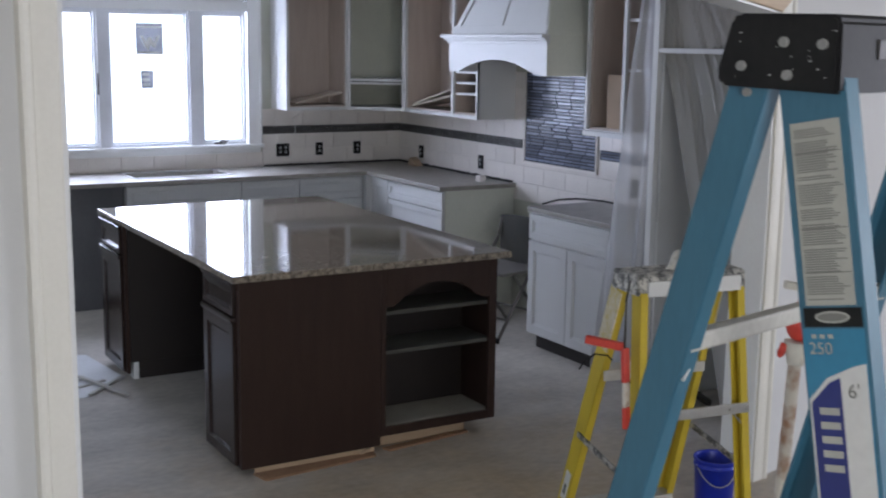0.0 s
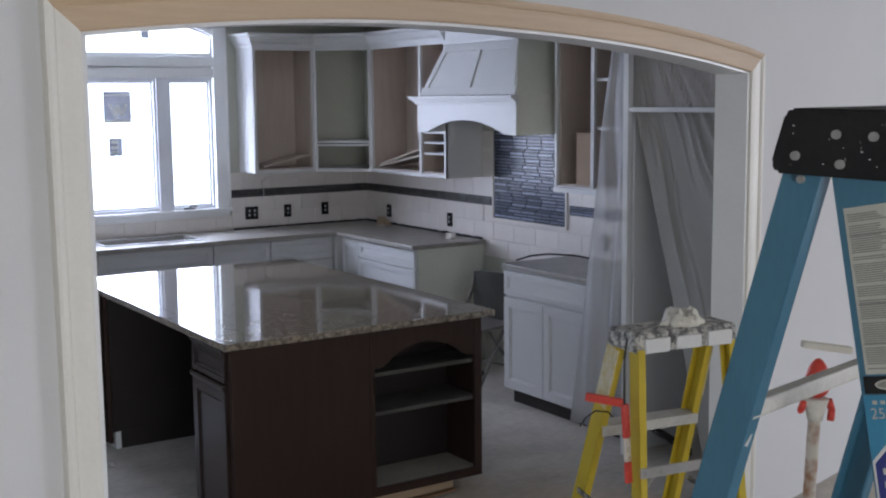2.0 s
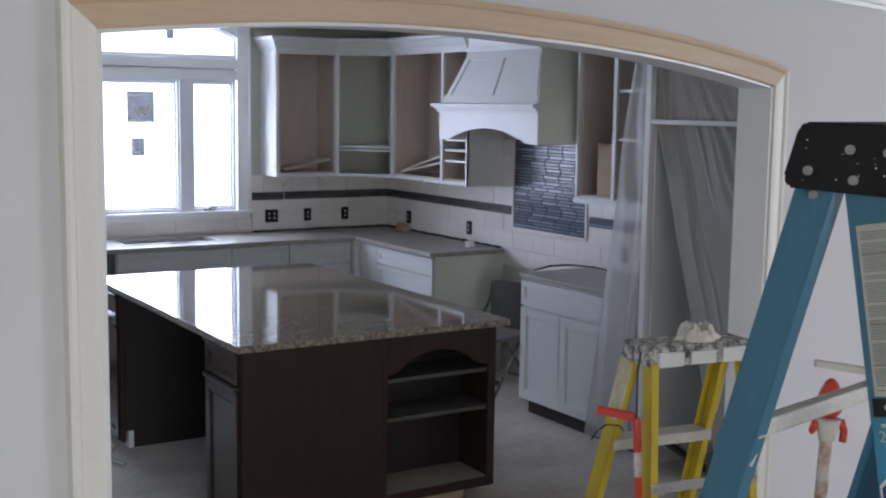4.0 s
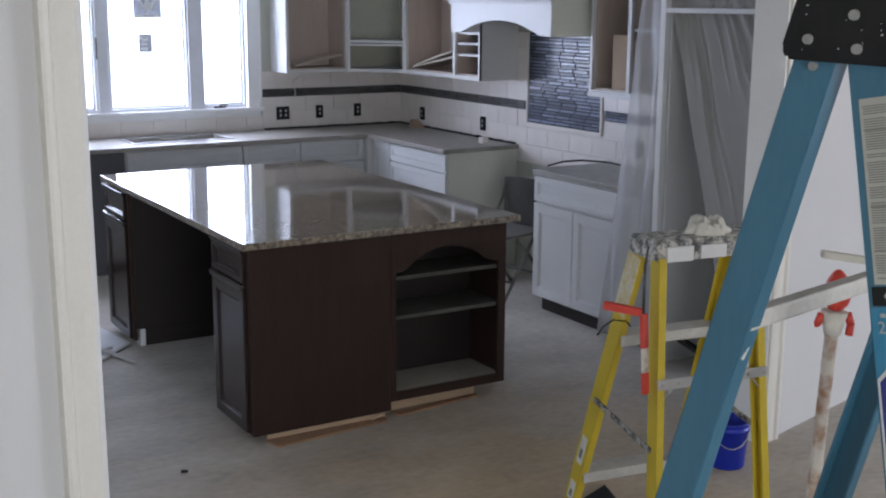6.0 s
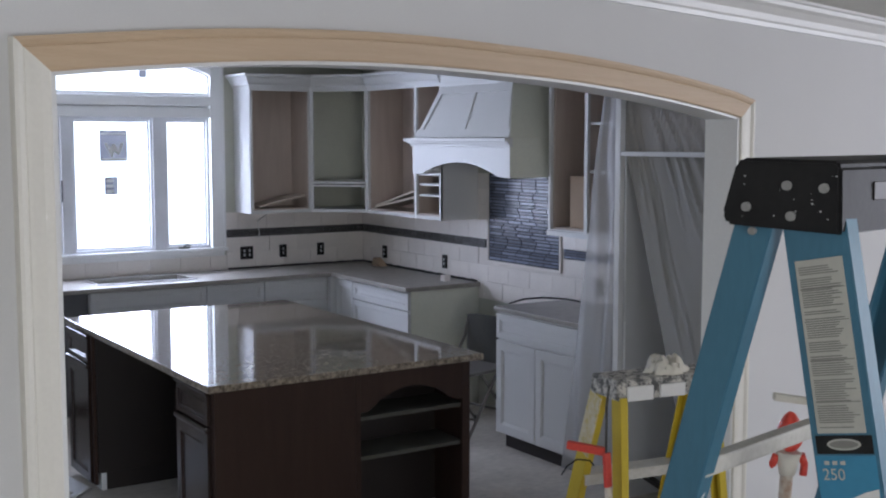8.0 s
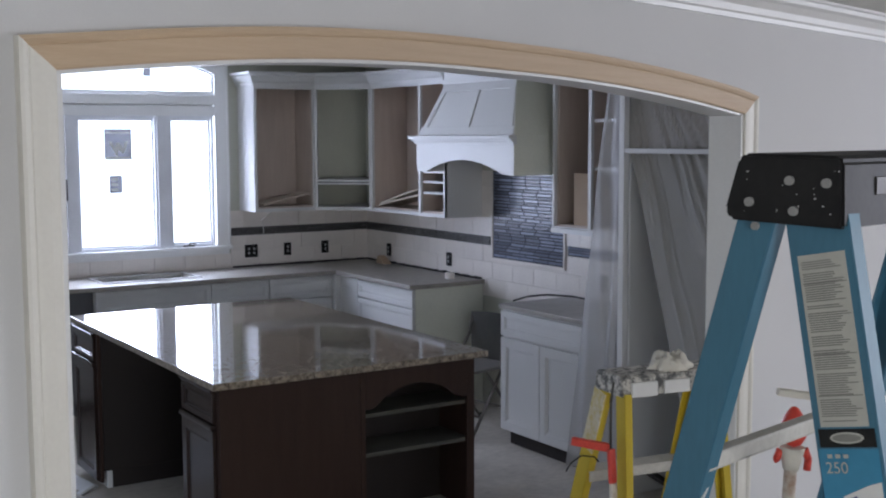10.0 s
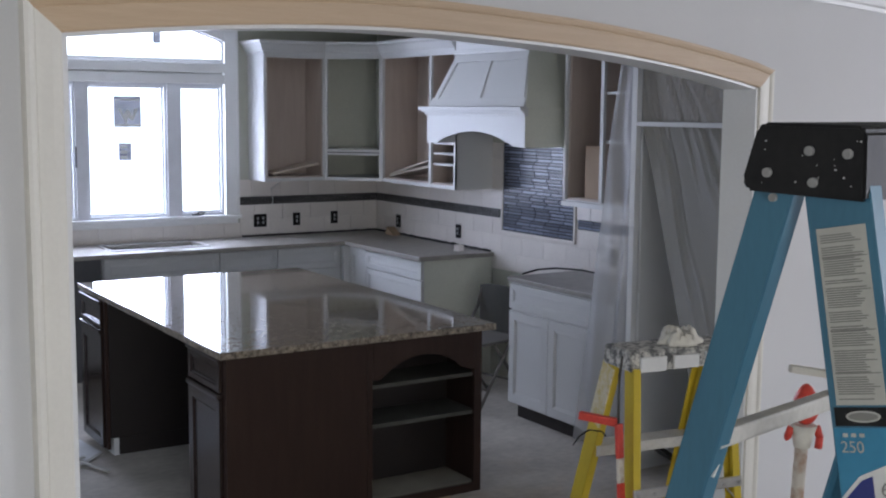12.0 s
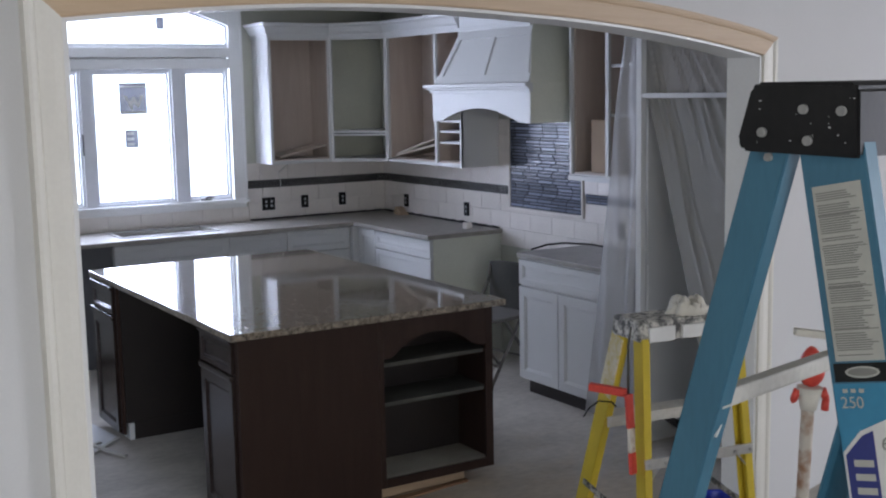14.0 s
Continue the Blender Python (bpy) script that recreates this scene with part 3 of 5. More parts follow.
# ---- upper cabinets ----
SHELF_WOOD = mat("pale_shelf_maple", (0.50, 0.43, 0.35), 0.5, second=(0.43, 0.37, 0.30), scale=4, fine=50, stretch=(2, 9, 9), bump=0.05)
UB, UT = 1.38, 2.39
BACK = 0.004


def open_case(parent, face, u0, u1, depth, z0, z1, t=0.018):
    """The boards of a cabinet without doors, each a part."""
    u0, u1 = sorted((u0, u1))
    for name, a, b, d0, za, zb in (("side_board", u0, u0 + t, -depth + 0.02, z0, z1), ("side_board", u1 - t, u1, -depth + 0.02, z0, z1),
                                   ("floor_board", u0 + t, u1 - t, -depth + 0.02, z0 + 0.02, z0 + 0.02 + t), ("top_board", u0 + t, u1 - t, -depth + 0.02, z1 - t, z1),
                                   ("back_board", u0 + t, u1 - t, -BACK - 0.01, z0 + 0.038, z1 - t)):
        part(name, fbox(bmesh.new(), face, a, b, d0, -BACK, za, zb, 0), MAPLE, parent, "brown wooden inside")


def face_frame(bm, face, d, stiles, z0, z1, w=0.020, bottom=0.026, top_w=0.045):
    lo, hi = min(stiles), max(stiles)
    for s in stiles:
        a, b = (s, s + w) if s == lo else (s - w, s) if s == hi else (s - 0.75 * w, s + 0.75 * w)
        fbox(bm, face, a, b, d, d + 0.02, z0, z1)
    fbox(bm, face, lo + w, hi - w, d + 0.001, d + 0.02, z0, z0 + bottom)
    fbox(bm, face, lo + w, hi - w, d + 0.001, d + 0.02, z1 - top_w, z1)
    return bm


# left of the corner, on the window wall
cab = thing("upper_cabinet", "white upper cabinet without doors, brown inside, beside the window", "cabinet", (-0.92, -0.17, UB), "upper cabinets")
open_case(cab, FACE_Y, -1.162, -0.66, 0.33, UB, UT)
part("side_panel", fbox(bmesh.new(), FACE_Y, -1.18, -1.163, -0.33, -0.003, UB, UT), CAB, cab)
part("face_frame", face_frame(bmesh.new(), FACE_Y, -0.332, (-1.18, -0.655), UB, UT), CAB, cab)
part("bottom_rail", fbox(bmesh.new(), FACE_Y, -1.162, -0.66, -0.31, -0.004, UB, UB + 0.018), CAB, cab)
# corner
cab = thing("corner_cabinet", "white diagonal corner cabinet without doors, one shelf inside", "cabinet", (-0.3, -0.3, UB), "upper cabinets")
bm = prism(bmesh.new(), [(-0.655, -0.004), (-0.004, -0.004), (-0.004, -0.675), (-0.325, -0.675), (-0.655, -0.325)], UB + 0.002, UB + 0.02, Matrix(((1, 0, 0, 0), (0, 0, 1, 0), (0, 1, 0, 0), (0, 0, 0, 1))))
part("floor_board", bm, CAB, cab)
bm = prism(bmesh.new(), [(-0.655, -0.004), (-0.004, -0.004), (-0.004, -0.675), (-0.325, -0.675), (-0.655, -0.325)], UT - 0.02, UT, Matrix(((1, 0, 0, 0), (0, 0, 1, 0), (0, 1, 0, 0), (0, 0, 0, 1))))
part("top_board", bm, CAB, cab)
bm = box(bmesh.new(), (-0.655, -0.016, UB + 0.02), (-0.004, -0.005, UT - 0.02))
box(bm, (-0.016, -0.675, UB + 0.02), (-0.005, -0.016, UT - 0.02))
part("back_panel", bm, SAGE_BACK, cab, "grey green back panel")
bm = prism(bmesh.new(), [(-0.64, -0.02), (-0.02, -0.02), (-0.02, -0.66), (-0.325, -0.655), (-0.64, -0.33)], UB + 0.225, UB + 0.245, Matrix(((1, 0, 0, 0), (0, 0, 1, 0), (0, 1, 0, 0), (0, 0, 0, 1))))
part("shelf", bm, CAB, cab)
ang = math.degrees(math.atan2(-0.675 + 0.33, -0.33 + 0.655))
diag = pose(-0.655, -0.330, 0, 0, 0, ang)
L = math.hypot(0.345, 0.325)
bm = bmesh.new()
for lo, hi in (((0, -0.004, UB), (0.020, 0.016, UT)), ((L - 0.020, -0.004, UB), (L, 0.016, UT)), ((0.020, -0.003, UB), (L - 0.020, 0.016, UB + 0.026)),
               ((0.020, -0.003, UT - 0.045), (L - 0.020, 0.016, UT)), ((0.020, -0.003, UB + 0.205), (L - 0.020, 0.016, UB + 0.248))):
    box(bm, lo, hi, 0.0015, diag)
part("face_frame", bm, CAB, cab)
# black strip laid on the rail paints the shade of a gap
part("gap_shade_strip", box(bmesh.new(), (0.020, -0.0045, UB + 0.222), (L - 0.020, -0.003, UB + 0.230), 0, diag), BLACK, cab, "black strip for the shaded gap over the shelf rail")
# right of the corner, on the range wall
cab = thing("upper_cabinet", "white upper cabinet without doors and with loose boards inside", "cabinet", (-0.17, -1.2, UB), "upper cabinets")
open_case(cab, FACE_X, -1.74, -0.68, 0.33, UB, UT)
part("partition", fbox(bmesh.new(), FACE_X, -1.42, -1.402, -0.31, -0.014, UB + 0.038, UT - 0.018, 0), MAPLE, cab)
part("side_panel", fbox(bmesh.new(), FACE_X, -1.76, -1.742, -0.33, -0.003, UB, UT), CAB, cab)
part("face_frame", face_frame(bmesh.new(), FACE_X, -0.332, (-1.76, -1.411, -0.675), UB, UT), CAB, cab)
part("bottom_rail", fbox(bmesh.new(), FACE_X, -1.742, -0.68, -0.31, -0.004, UB, UB + 0.018), CAB, cab)
for z in (1.545, 1.625, 1.70):
    part("cubby_shelf", fbox(bmesh.new(), FACE_X, -1.725, -1.43, -0.31, -0.015, z, z + 0.016), CAB, cab, "small white cubby shelf")
# right of the hood
cab = thing("upper_cabinet", "tall white upper cabinet without doors beside the hood", "cabinet", (-0.17, -3.4, UB), "upper cabinets")
open_case(cab, FACE_X, -3.92, -3.035, 0.33, UB, UT)
part("partition", fbox(bmesh.new(), FACE_X, -3.385, -3.365, -0.31, -0.014, UB + 0.038, UT - 0.018, 0), MAPLE, cab)
part("side_panel", fbox(bmesh.new(), FACE_X, -3.034, -3.016, -0.33, -0.003, UB, UT), CAB, cab)
part("face_frame", face_frame(bmesh.new(), FACE_X, -0.332, (-3.92, -3.375, -3.015), UB, UT), CAB, cab)
part("bottom_rail", fbox(bmesh.new(), FACE_X, -3.9, -3.035, -0.36, -0.004, UB - 0.012, UB + 0.018), CAB, cab)
for z in (1.76, 2.05):
    part("shelf", fbox(bmesh.new(), FACE_X, -3.88, -3.39, -0.31, -0.015, z, z + 0.02), CAB, cab)
tagged(finish("cardboard_sheet", box(bmesh.new(), (-0.30, -3.36, UB + 0.04), (-0.28, -3.19, UB + 0.36), 0.002), CARD), "upright tan cardboard piece inside the cabinet", "cardboard")
# loose shelf boards lying askew in the cabinets
for a, b, w in (((-1.10, -0.20, UB + 0.055), (-0.70, -0.20, UB + 0.135), 0.22),):
    tagged(finish("loose_shelf", beam(bmesh.new(), a, b, w, 0.016, bevel=0.002), SHELF_WOOD), "loose maple shelf board lying askew in the cabinet", "shelf", "loose shelf boards")
for dz, dy in ((0.0, 0.0), (0.05, 0.03)):
    tagged(finish("loose_shelf", beam(bmesh.new(), (-0.19, -0.74 - dy, UB + 0.05 + dz * 0.3), (-0.19, -1.39, UB + 0.16 + dz), 0.22, 0.016, bevel=0.002), SHELF_WOOD), "loose maple shelf board lying askew in the cabinet", "shelf", "loose shelf boards")

# cabinet crown, mitred round the run
CC = [(0, 0), (0.012, 0), (0.014, -0.02), (0.026, -0.034), (0.046, -0.072), (0.064, -0.086), (0.068, -0.105), (0, -0.105)]
ring = []
for p, out in (((-1.18, -0.003), (-1, 0, 0)), ((-1.18, -0.332), (-1, -1, 0)), ((-0.655, -0.332), (-0.40, -1, 0)), ((-0.332, -0.675), (-1, -0.40, 0)), ((-0.332, -1.76), (-1, 0, 0))):
    ring.append(((*p, UT - 0.02), out, (0, 0, -1)))
bm = run(bmesh.new(), [(a, b - 0.0) for a, b in CC], ring)
tagged(finish("cabinet_crown", bm, CAB), "white crown moulding over the upper cabinets", "trim", kind="structure")

# ---- range hood ----
hood = thing("range_hood", "large white wooden range hood with an arched apron", "hood", (-0.28, -2.31, 1.72))
Y0, Y1 = -2.90, -1.735
TZ = 2.33
pts = [(Y0, 1.965), (Y0, 1.722), (Y0 + 0.03, 1.722)]
for i in range(17):
    k = i / 16
    pts.append((Y0 + 0.13 + k * (Y1 - Y0 - 0.26), 1.728 + 0.085 * (1 - (2 * k - 1) ** 2)))
pts += [(Y1 - 0.03, 1.722), (Y1, 1.722), (Y1, 1.965)]
part("apron", prism(bmesh.new(), pts, -0.55, -0.525, FACE_X), CAB, hood)
bm = fbox(bmesh.new(), FACE_X, Y0, Y0 + 0.02, -0.525, -0.004, 1.722, 1.965)
part("side_panel", bm, CAB, hood)
part("side_panel", fbox(bmesh.new(), FACE_X, Y1 - 0.02, Y1, -0.525, -0.004, 1.722, 1.965), CAB, hood)
part("liner", fbox(bmesh.new(), FACE_X, Y0 + 0.021, Y1 - 0.021, -0.524, -0.004, 1.83, 1.85), STEEL, hood)
TY = -2.76
bm = bmesh.new()
near = [bm.verts.new(p) for p in ((-0.548, Y0 - 0.004, 1.722), (-0.548, Y0 - 0.004, 1.972), (-0.428, TY - 0.004, TZ), (-0.428, TY - 0.004, KCEIL - 0.008), (-0.005, TY - 0.004, KCEIL - 0.008), (-0.005, TY - 0.004, TZ), (-0.005, Y0 - 0.004, 1.972), (-0.005, Y0 - 0.004, 1.722))]
behind = [bm.verts.new(v.co + Vector((0, 0.003, 0))) for v in near]
for q in ((0, 1, 6, 7), (1, 2, 5, 6), (2, 3, 4, 5)):
    bm.faces.new([near[i] for i in q]), bm.faces.new([behind[i] for i in reversed(q)])
for i in range(8):
    j = (i + 1) % 8
    bm.faces.new((near[i], behind[i], behind[j], near[j]))
part("end_panel", bm, SAGE_BACK, hood, "pale sage end panel")
bm = bmesh.new()
for d, z0, z1 in ((0.016, 1.925, 1.945), (0.032, 1.945, 1.960), (0.05, 1.960, 1.982)):
    box(bm, (-0.55 - d, Y0 - 0.018, z0 - 0.008), (-0.54, Y1 + d, z1 - 0.008), 0.003)
    box(bm, (-0.54, Y1 - 0.02, z0 - 0.008), (-0.004, Y1 + d, z1 - 0.008), 0.003)
part("ledge", bm, CAB, hood)
# tapered chimney
B = [(-0.535, Y0 + 0.015), (-0.535, Y1 - 0.015), (-0.004, Y1 - 0.015), (-0.004, Y0 + 0.015)]
T = [(-0.42, TY), (-0.42, -1.92), (-0.004, -1.92), (-0.004, TY)]
bm = bmesh.new()
lo, hi = [bm.verts.new((*p, 1.982)) for p in B], [bm.verts.new((*p, TZ)) for p in T]
bm.faces.new(lo), bm.faces.new(hi)
for i in range(4):
    bm.faces.new((lo[i], lo[(i + 1) % 4], hi[(i + 1) % 4], hi[i]))
part("chimney", bm, CAB, hood)


def on_taper(u, v, lift):
    """A point on the sloping front: u across from the left, v up, lifted off it."""
    y = (Y1 - 0.015) * (1 - v) + -1.92 * v + u * ((Y0 + 0.015) * (1 - v) + TY * v - (Y1 - 0.015) * (1 - v) + 1.92 * v)
    x = -0.535 * (1 - v) - 0.42 * v
    return Vector((x - lift, y, 1.982 + (TZ - 1.982) * v + lift * 0.3))


bm = bmesh.new()
for u, v, u2, v2, w in ((0.035, 0, 0.035, 1, 0.05), (0.515, 0.1, 0.515, 0.85, 0.05), (0.965, 0, 0.965, 1, 0.05), (0, 0.06, 1, 0.06, 0.06), (0, 0.92, 1, 0.92, 0.06)):
    beam(bm, on_taper(u, v, 0.004), on_taper(u2, v2, 0.004), w, 0.009, up=(-0.95, 0, 0.3), bevel=0.002)
part("panel_frame", bm, CAB, hood)
part("frieze", box(bmesh.new(), (-0.43, TY, TZ), (-0.004, -1.91, KCEIL - 0.005), 0.003), CAB, hood)
bm = bmesh.new()
for d, z0, z1 in ((0.012, TZ, TZ + 0.018), (0.006, TZ + 0.018, TZ + 0.03)):
    box(bm, (-0.432 - d, TY - 0.002, z0), (-0.425, -1.91 + d, z1), 0.002)
part("cap_moulding", bm, CAB, hood)

# ---- fridge surround and dust sheet ----
fr = thing("fridge_surround", "white refrigerator surround still empty, with a top rail", "cabinet", (-0.35, -4.3, 0))
part("post", box(bmesh.new(), (-0.725, -4.128, 0), (-0.69, -4.088, 2.55), 0.002), CAB, fr)
part("side_panel", box(bmesh.new(), (-0.66, -4.10, 0), (-0.004, -4.083, 2.45), 0.002), CAB, fr)
part("side_panel", box(bmesh.new(), (-0.66, -4.93, 0), (-0.004, -4.912, 2.45), 0.002), CAB, fr)
part("top_rail", box(bmesh.new(), (-0.722, -4.93, 1.878), (-0.69, -4.129, 1.902), 0.002), CAB, fr)
part("top_box", box(bmesh.new(), (-0.60, -4.91, 1.875), (-0.004, -4.102, 2.42), 0.002), MAPLE, fr, "brown unfinished over-fridge box")


def sheet(name, left, right, z0, z1, x_of, label, nu=70, nv=36, film=PLASTIC):
    bm = bmesh.new()
    grid = []
    for j in range(nv + 1):
        v = j / nv
        z = z0 + (z1 - z0) * v
        row = []
        for i in range(nu + 1):
            u = i / nu
            y = left(v) + (right(v) - left(v)) * u
            row.append(bm.verts.new((x_of(u, v, y, z), y, z)))
        grid.append(row)
    for a, b in zip(grid, grid[1:]):
        for i in range(nu):
            f = bm.faces.new((a[i], a[i + 1], b[i + 1], b[i]))
            f.smooth = True
    ob = finish(name, bm, film)
    return tagged(ob, label, "plastic sheet")


rnd = random.Random(5)
CREASES = [(0.10 + 0.062 * k + rnd.uniform(-0.02, 0.02), rnd.uniform(0.005, 0.011), rnd.uniform(0.010, 0.030), rnd.uniform(0.15, 1.0)) for k in range(24)]


def folds(u, v, y, z):
    """Soft hollows between sharp creases that run down and outwards from a point above the post."""
    fan = math.atan2(-(y + 3.97), 2.86 - z) + 0.02 * noise.noise(Vector((y * 3, z * 2.2, 1)))
    w = noise.noise(Vector((fan * 9, z * 0.7, 0)))
    f = 0.016 * w + 0.006 * noise.noise(Vector((fan * 30, z * 0.9, 7)))
    for at, width, deep, fade in CREASES:
        f -= deep * math.exp(-((fan - at) / width) ** 2) * min(1, max(0, (v - 0.75 + 0.75 * fade) * 4))
    return -0.672 + 0.8 * f


def film_edge(v):
    z = 0.02 + 2.48 * v
    return -4.10 if z > 1.87 else -4.135 - 0.30 * (1.87 - z)


sheet("dust_sheet", film_edge, lambda v: -4.92, 0.02, 2.5, folds, "translucent plastic dust sheet hung in folds over the surround", 150, 70)
tagged(finish("hanging_cord", tube(bmesh.new(), [(-0.70, -4.15, 1.87), (-0.70, -4.155, 1.0), (-0.705, -4.16, 0.02)], 0.004), WHITE), "thin white cord hanging beside the dust sheet", "cord")


def drape(u, v, y, z):
    w = noise.noise(Vector((y * 8, z * 1.3, 4)))
    return -0.70 - 0.06 * (1 - v) * (1 - u) + 0.012 * math.sin(40 * y + 4 * w + 3 * z) * (0.4 + u) + 0.02 * w


sheet("dust_sheet", lambda v: -3.70 - 0.30 * v, lambda v: -4.10, 0.10, 2.45, drape, "translucent plastic dust sheet draped over the cabinet end", 40, 36, DRAPE)

# ---- island ----
isl = thing("kitchen_island", "dark espresso stained island with knee space and open shelves", "island", (-2.33, -3.0, 0))
IX0, IX1, IY0, IY1 = -3.005, -1.675, -4.12, -1.93
SX = -2.312
FX0 = -3.035    # the far end cabinet stands a little proud of the near one
part("front_panel", box(bmesh.new(), (IX0, IY0, 0.032), (SX - 0.002, IY0 + 0.02, 0.885), 0.002), ESPRESSO, isl)
part("near_body", box(bmesh.new(), (IX0 + 0.022, IY0 + 0.021, 0.10), (SX - 0.002, -3.69, 0.885), 0.001), ESP_SHADED, isl)


def espresso_front(u0, u1, front):
    """Drawer front and door of one end cabinet, facing away from the range wall."""
    u0, u1 = min(u0, u1), max(u0, u1)
    part("stile", fbox(bmesh.new(), FACE_X, u0, u1, front, front + 0.02, 0.034, 0.885), ESPRESSO, isl)
    dr = part("drawer_front", panel_door(bmesh.new(), FACE_X, u0 + 0.012, u1 - 0.012, front - 0.02, 0.728, 0.864, 0.026), ESPRESSO_GLOSS, isl)
    part("door", panel_door(bmesh.new(), FACE_X, u0 + 0.012, u1 - 0.012, front - 0.02, 0.046, 0.695, 0.05), ESPRESSO_GLOSS, isl)
    part("waist_moulding", fbox(bmesh.new(), FACE_X, u0 + 0.004, u1 - 0.004, front - 0.032, front - 0.001, 0.698, 0.724, 0.008), ESPRESSO_GLOSS, isl)
    part("top_moulding", fbox(bmesh.new(), FACE_X, u0 + 0.004, u1 - 0.004, front - 0.030, front - 0.001, 0.866, 0.884, 0.006), ESPRESSO_GLOSS, isl)


espresso_front(-4.098, -3.69, IX0)
espresso_front(-2.385, -1.95, FX0)
part("far_body", box(bmesh.new(), (FX0 + 0.022, -2.39, 0.10), (IX1, -1.93, 0.885), 0.001), ESP_SHADED, isl)
part("far_base", box(bmesh.new(), (FX0 + 0.065, -2.388, 0), (IX1 - 0.06, -1.99, 0.099), 0.001), ESP_SHADED, isl)
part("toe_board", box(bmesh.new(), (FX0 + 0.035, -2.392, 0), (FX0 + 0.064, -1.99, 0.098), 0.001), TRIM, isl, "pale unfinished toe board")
# knee space back takes the darkened colour for the shade in there
part("knee_back", box(bmesh.new(), (-2.45, -3.689, 0.0), (-2.43, -2.391, 0.885), 0.001), ESP_SHADED, isl)
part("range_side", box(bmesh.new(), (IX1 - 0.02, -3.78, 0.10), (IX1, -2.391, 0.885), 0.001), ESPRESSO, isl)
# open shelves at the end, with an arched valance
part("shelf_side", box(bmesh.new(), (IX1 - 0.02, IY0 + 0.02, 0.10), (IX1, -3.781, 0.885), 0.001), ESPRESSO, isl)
part("shelf_side", box(bmesh.new(), (SX, IY0 + 0.02, 0.10), (SX + 0.018, -3.781, 0.885), 0.001), ESP_SHADED, isl)
part("shelf_back", box(bmesh.new(), (SX, -3.83, 0.10), (IX1 - 0.021, -3.815, 0.885), 0.001), ESP_SHADED, isl)
part("right_stile", box(bmesh.new(), (IX1 - 0.042, IY0, 0.075), (IX1, IY0 + 0.0195, 0.885), 0.002), ESPRESSO, isl)
part("left_stile", box(bmesh.new(), (SX, IY0, 0.075), (SX + 0.026, IY0 + 0.0195, 0.885), 0.002), ESPRESSO, isl)
v = [(SX + 0.027, 0.884), (SX + 0.027, 0.70), (SX + 0.06, 0.70)]
for i in range(13):
    k = i / 12
    v.append((SX + 0.09 + k * 0.43, 0.715 + 0.085 * math.sin(math.pi * k) ** 0.8))
v += [(IX1 - 0.07, 0.70), (IX1 - 0.043, 0.70), (IX1 - 0.043, 0.884)]
part("valance", prism(bmesh.new(), v, IY0 + 0.001, IY0 + 0.0195, FACE_Y), ESPRESSO, isl, "arched valance over the open shelves")
# dusty boards; the bottom one is coloured lighter for the light it catches
for z, stuff in ((0.10, LIT_DUST), (0.465, DUSTY_SHELF), (0.655, DUSTY_SHELF)):
    part("shelf", box(bmesh.new(), (SX + 0.019, IY0 + 0.021, z), (IX1 - 0.021, -3.832, z + 0.019), 0.002), stuff, isl, "dust covered shelf board")
part("shelf_rail", box(bmesh.new(), (SX + 0.027, IY0, 0.075), (IX1 - 0.043, IY0 + 0.0195, 0.118), 0.002), ESPRESSO, isl)
# lumber under the island
part("base_board", box(bmesh.new(), (-2.93, -4.05, 0), (-2.37, -4.012, 0.097), 0.003), LUMBER, isl, "raw pine base board")
part("base_board", box(bmesh.new(), (-2.366, -4.04, 0), (-1.80, -4.002, 0.097), 0.003), LUMBER, isl, "raw pine base board")
part("base_board", box(bmesh.new(), (-2.93, -4.011, 0), (-2.892, -3.68, 0.097), 0.003), LUMBER, isl)
part("base_board", box(bmesh.new(), (-1.838, -4.001, 0), (-1.80, -2.40, 0.097), 0.003), LUMBER, isl)
part("base_board", box(bmesh.new(), (-2.94, IY0 + 0.003, 0), (-2.345, IY0 + 0.02, 0.031), 0.002), LUMBER, isl, "raw pine base board")
t2 = thing("island_worktop", "polished brown grey granite island worktop mirroring the window", "worktop", (-2.33, -3.0, 0.886))
part("slab", box(bmesh.new(), (-3.045, -4.155, 0.886), (-1.615, -1.865, 0.918), 0.005), GRANITE, t2)

RIVET = mat("dull_rivet", (0.36, 0.36, 0.35), 0.55, 0.4, second=(0.26, 0.26, 0.25), scale=30, bump=0.1)
LATH = mat("grey_lath", (0.50, 0.48, 0.44), 0.8, bump=0.1)
SPLAT_PALE = mat("smeared_white_paint", (0.66, 0.62, 0.50), 0.6, second=(0.55, 0.46, 0.18), scale=16, fine=60, amount=0.2, bump=0.3)

# ---- outlets, debris and small things in the kitchen ----
def outlet(face, u, z, w, label="black open outlet box in the tiled wall"):
    ob = thing("outlet_box", label, "outlet", tuple(face @ Vector((u, -0.013, z))), "outlet boxes")
    part("box", fbox(bmesh.new(), face, u - w / 2, u + w / 2, -0.022, -0.0085, z - 0.052, z + 0.052, 0.003), BLACK, ob)
    for k in ((0,) if w < 0.1 else (-0.023, 0.023)):
        for dz in (-0.026, 0.008):
            part("socket_face", fbox(bmesh.new(), face, u + k - 0.008, u + k + 0.008, -0.026, -0.0225, z + dz, z + dz + 0.02, 0.002), STEEL, ob, "small grey socket face")
    return ob


for u, w in ((-1.09, 0.11), (-0.767, 0.062), (-0.42, 0.062)):
    outlet(FACE_Y, u, 1.045, w)
for u in (-0.40, -1.325):
    outlet(FACE_X, u, 1.028, 0.062)
outlet(FACE_X, -3.13, 1.03, 0.062)

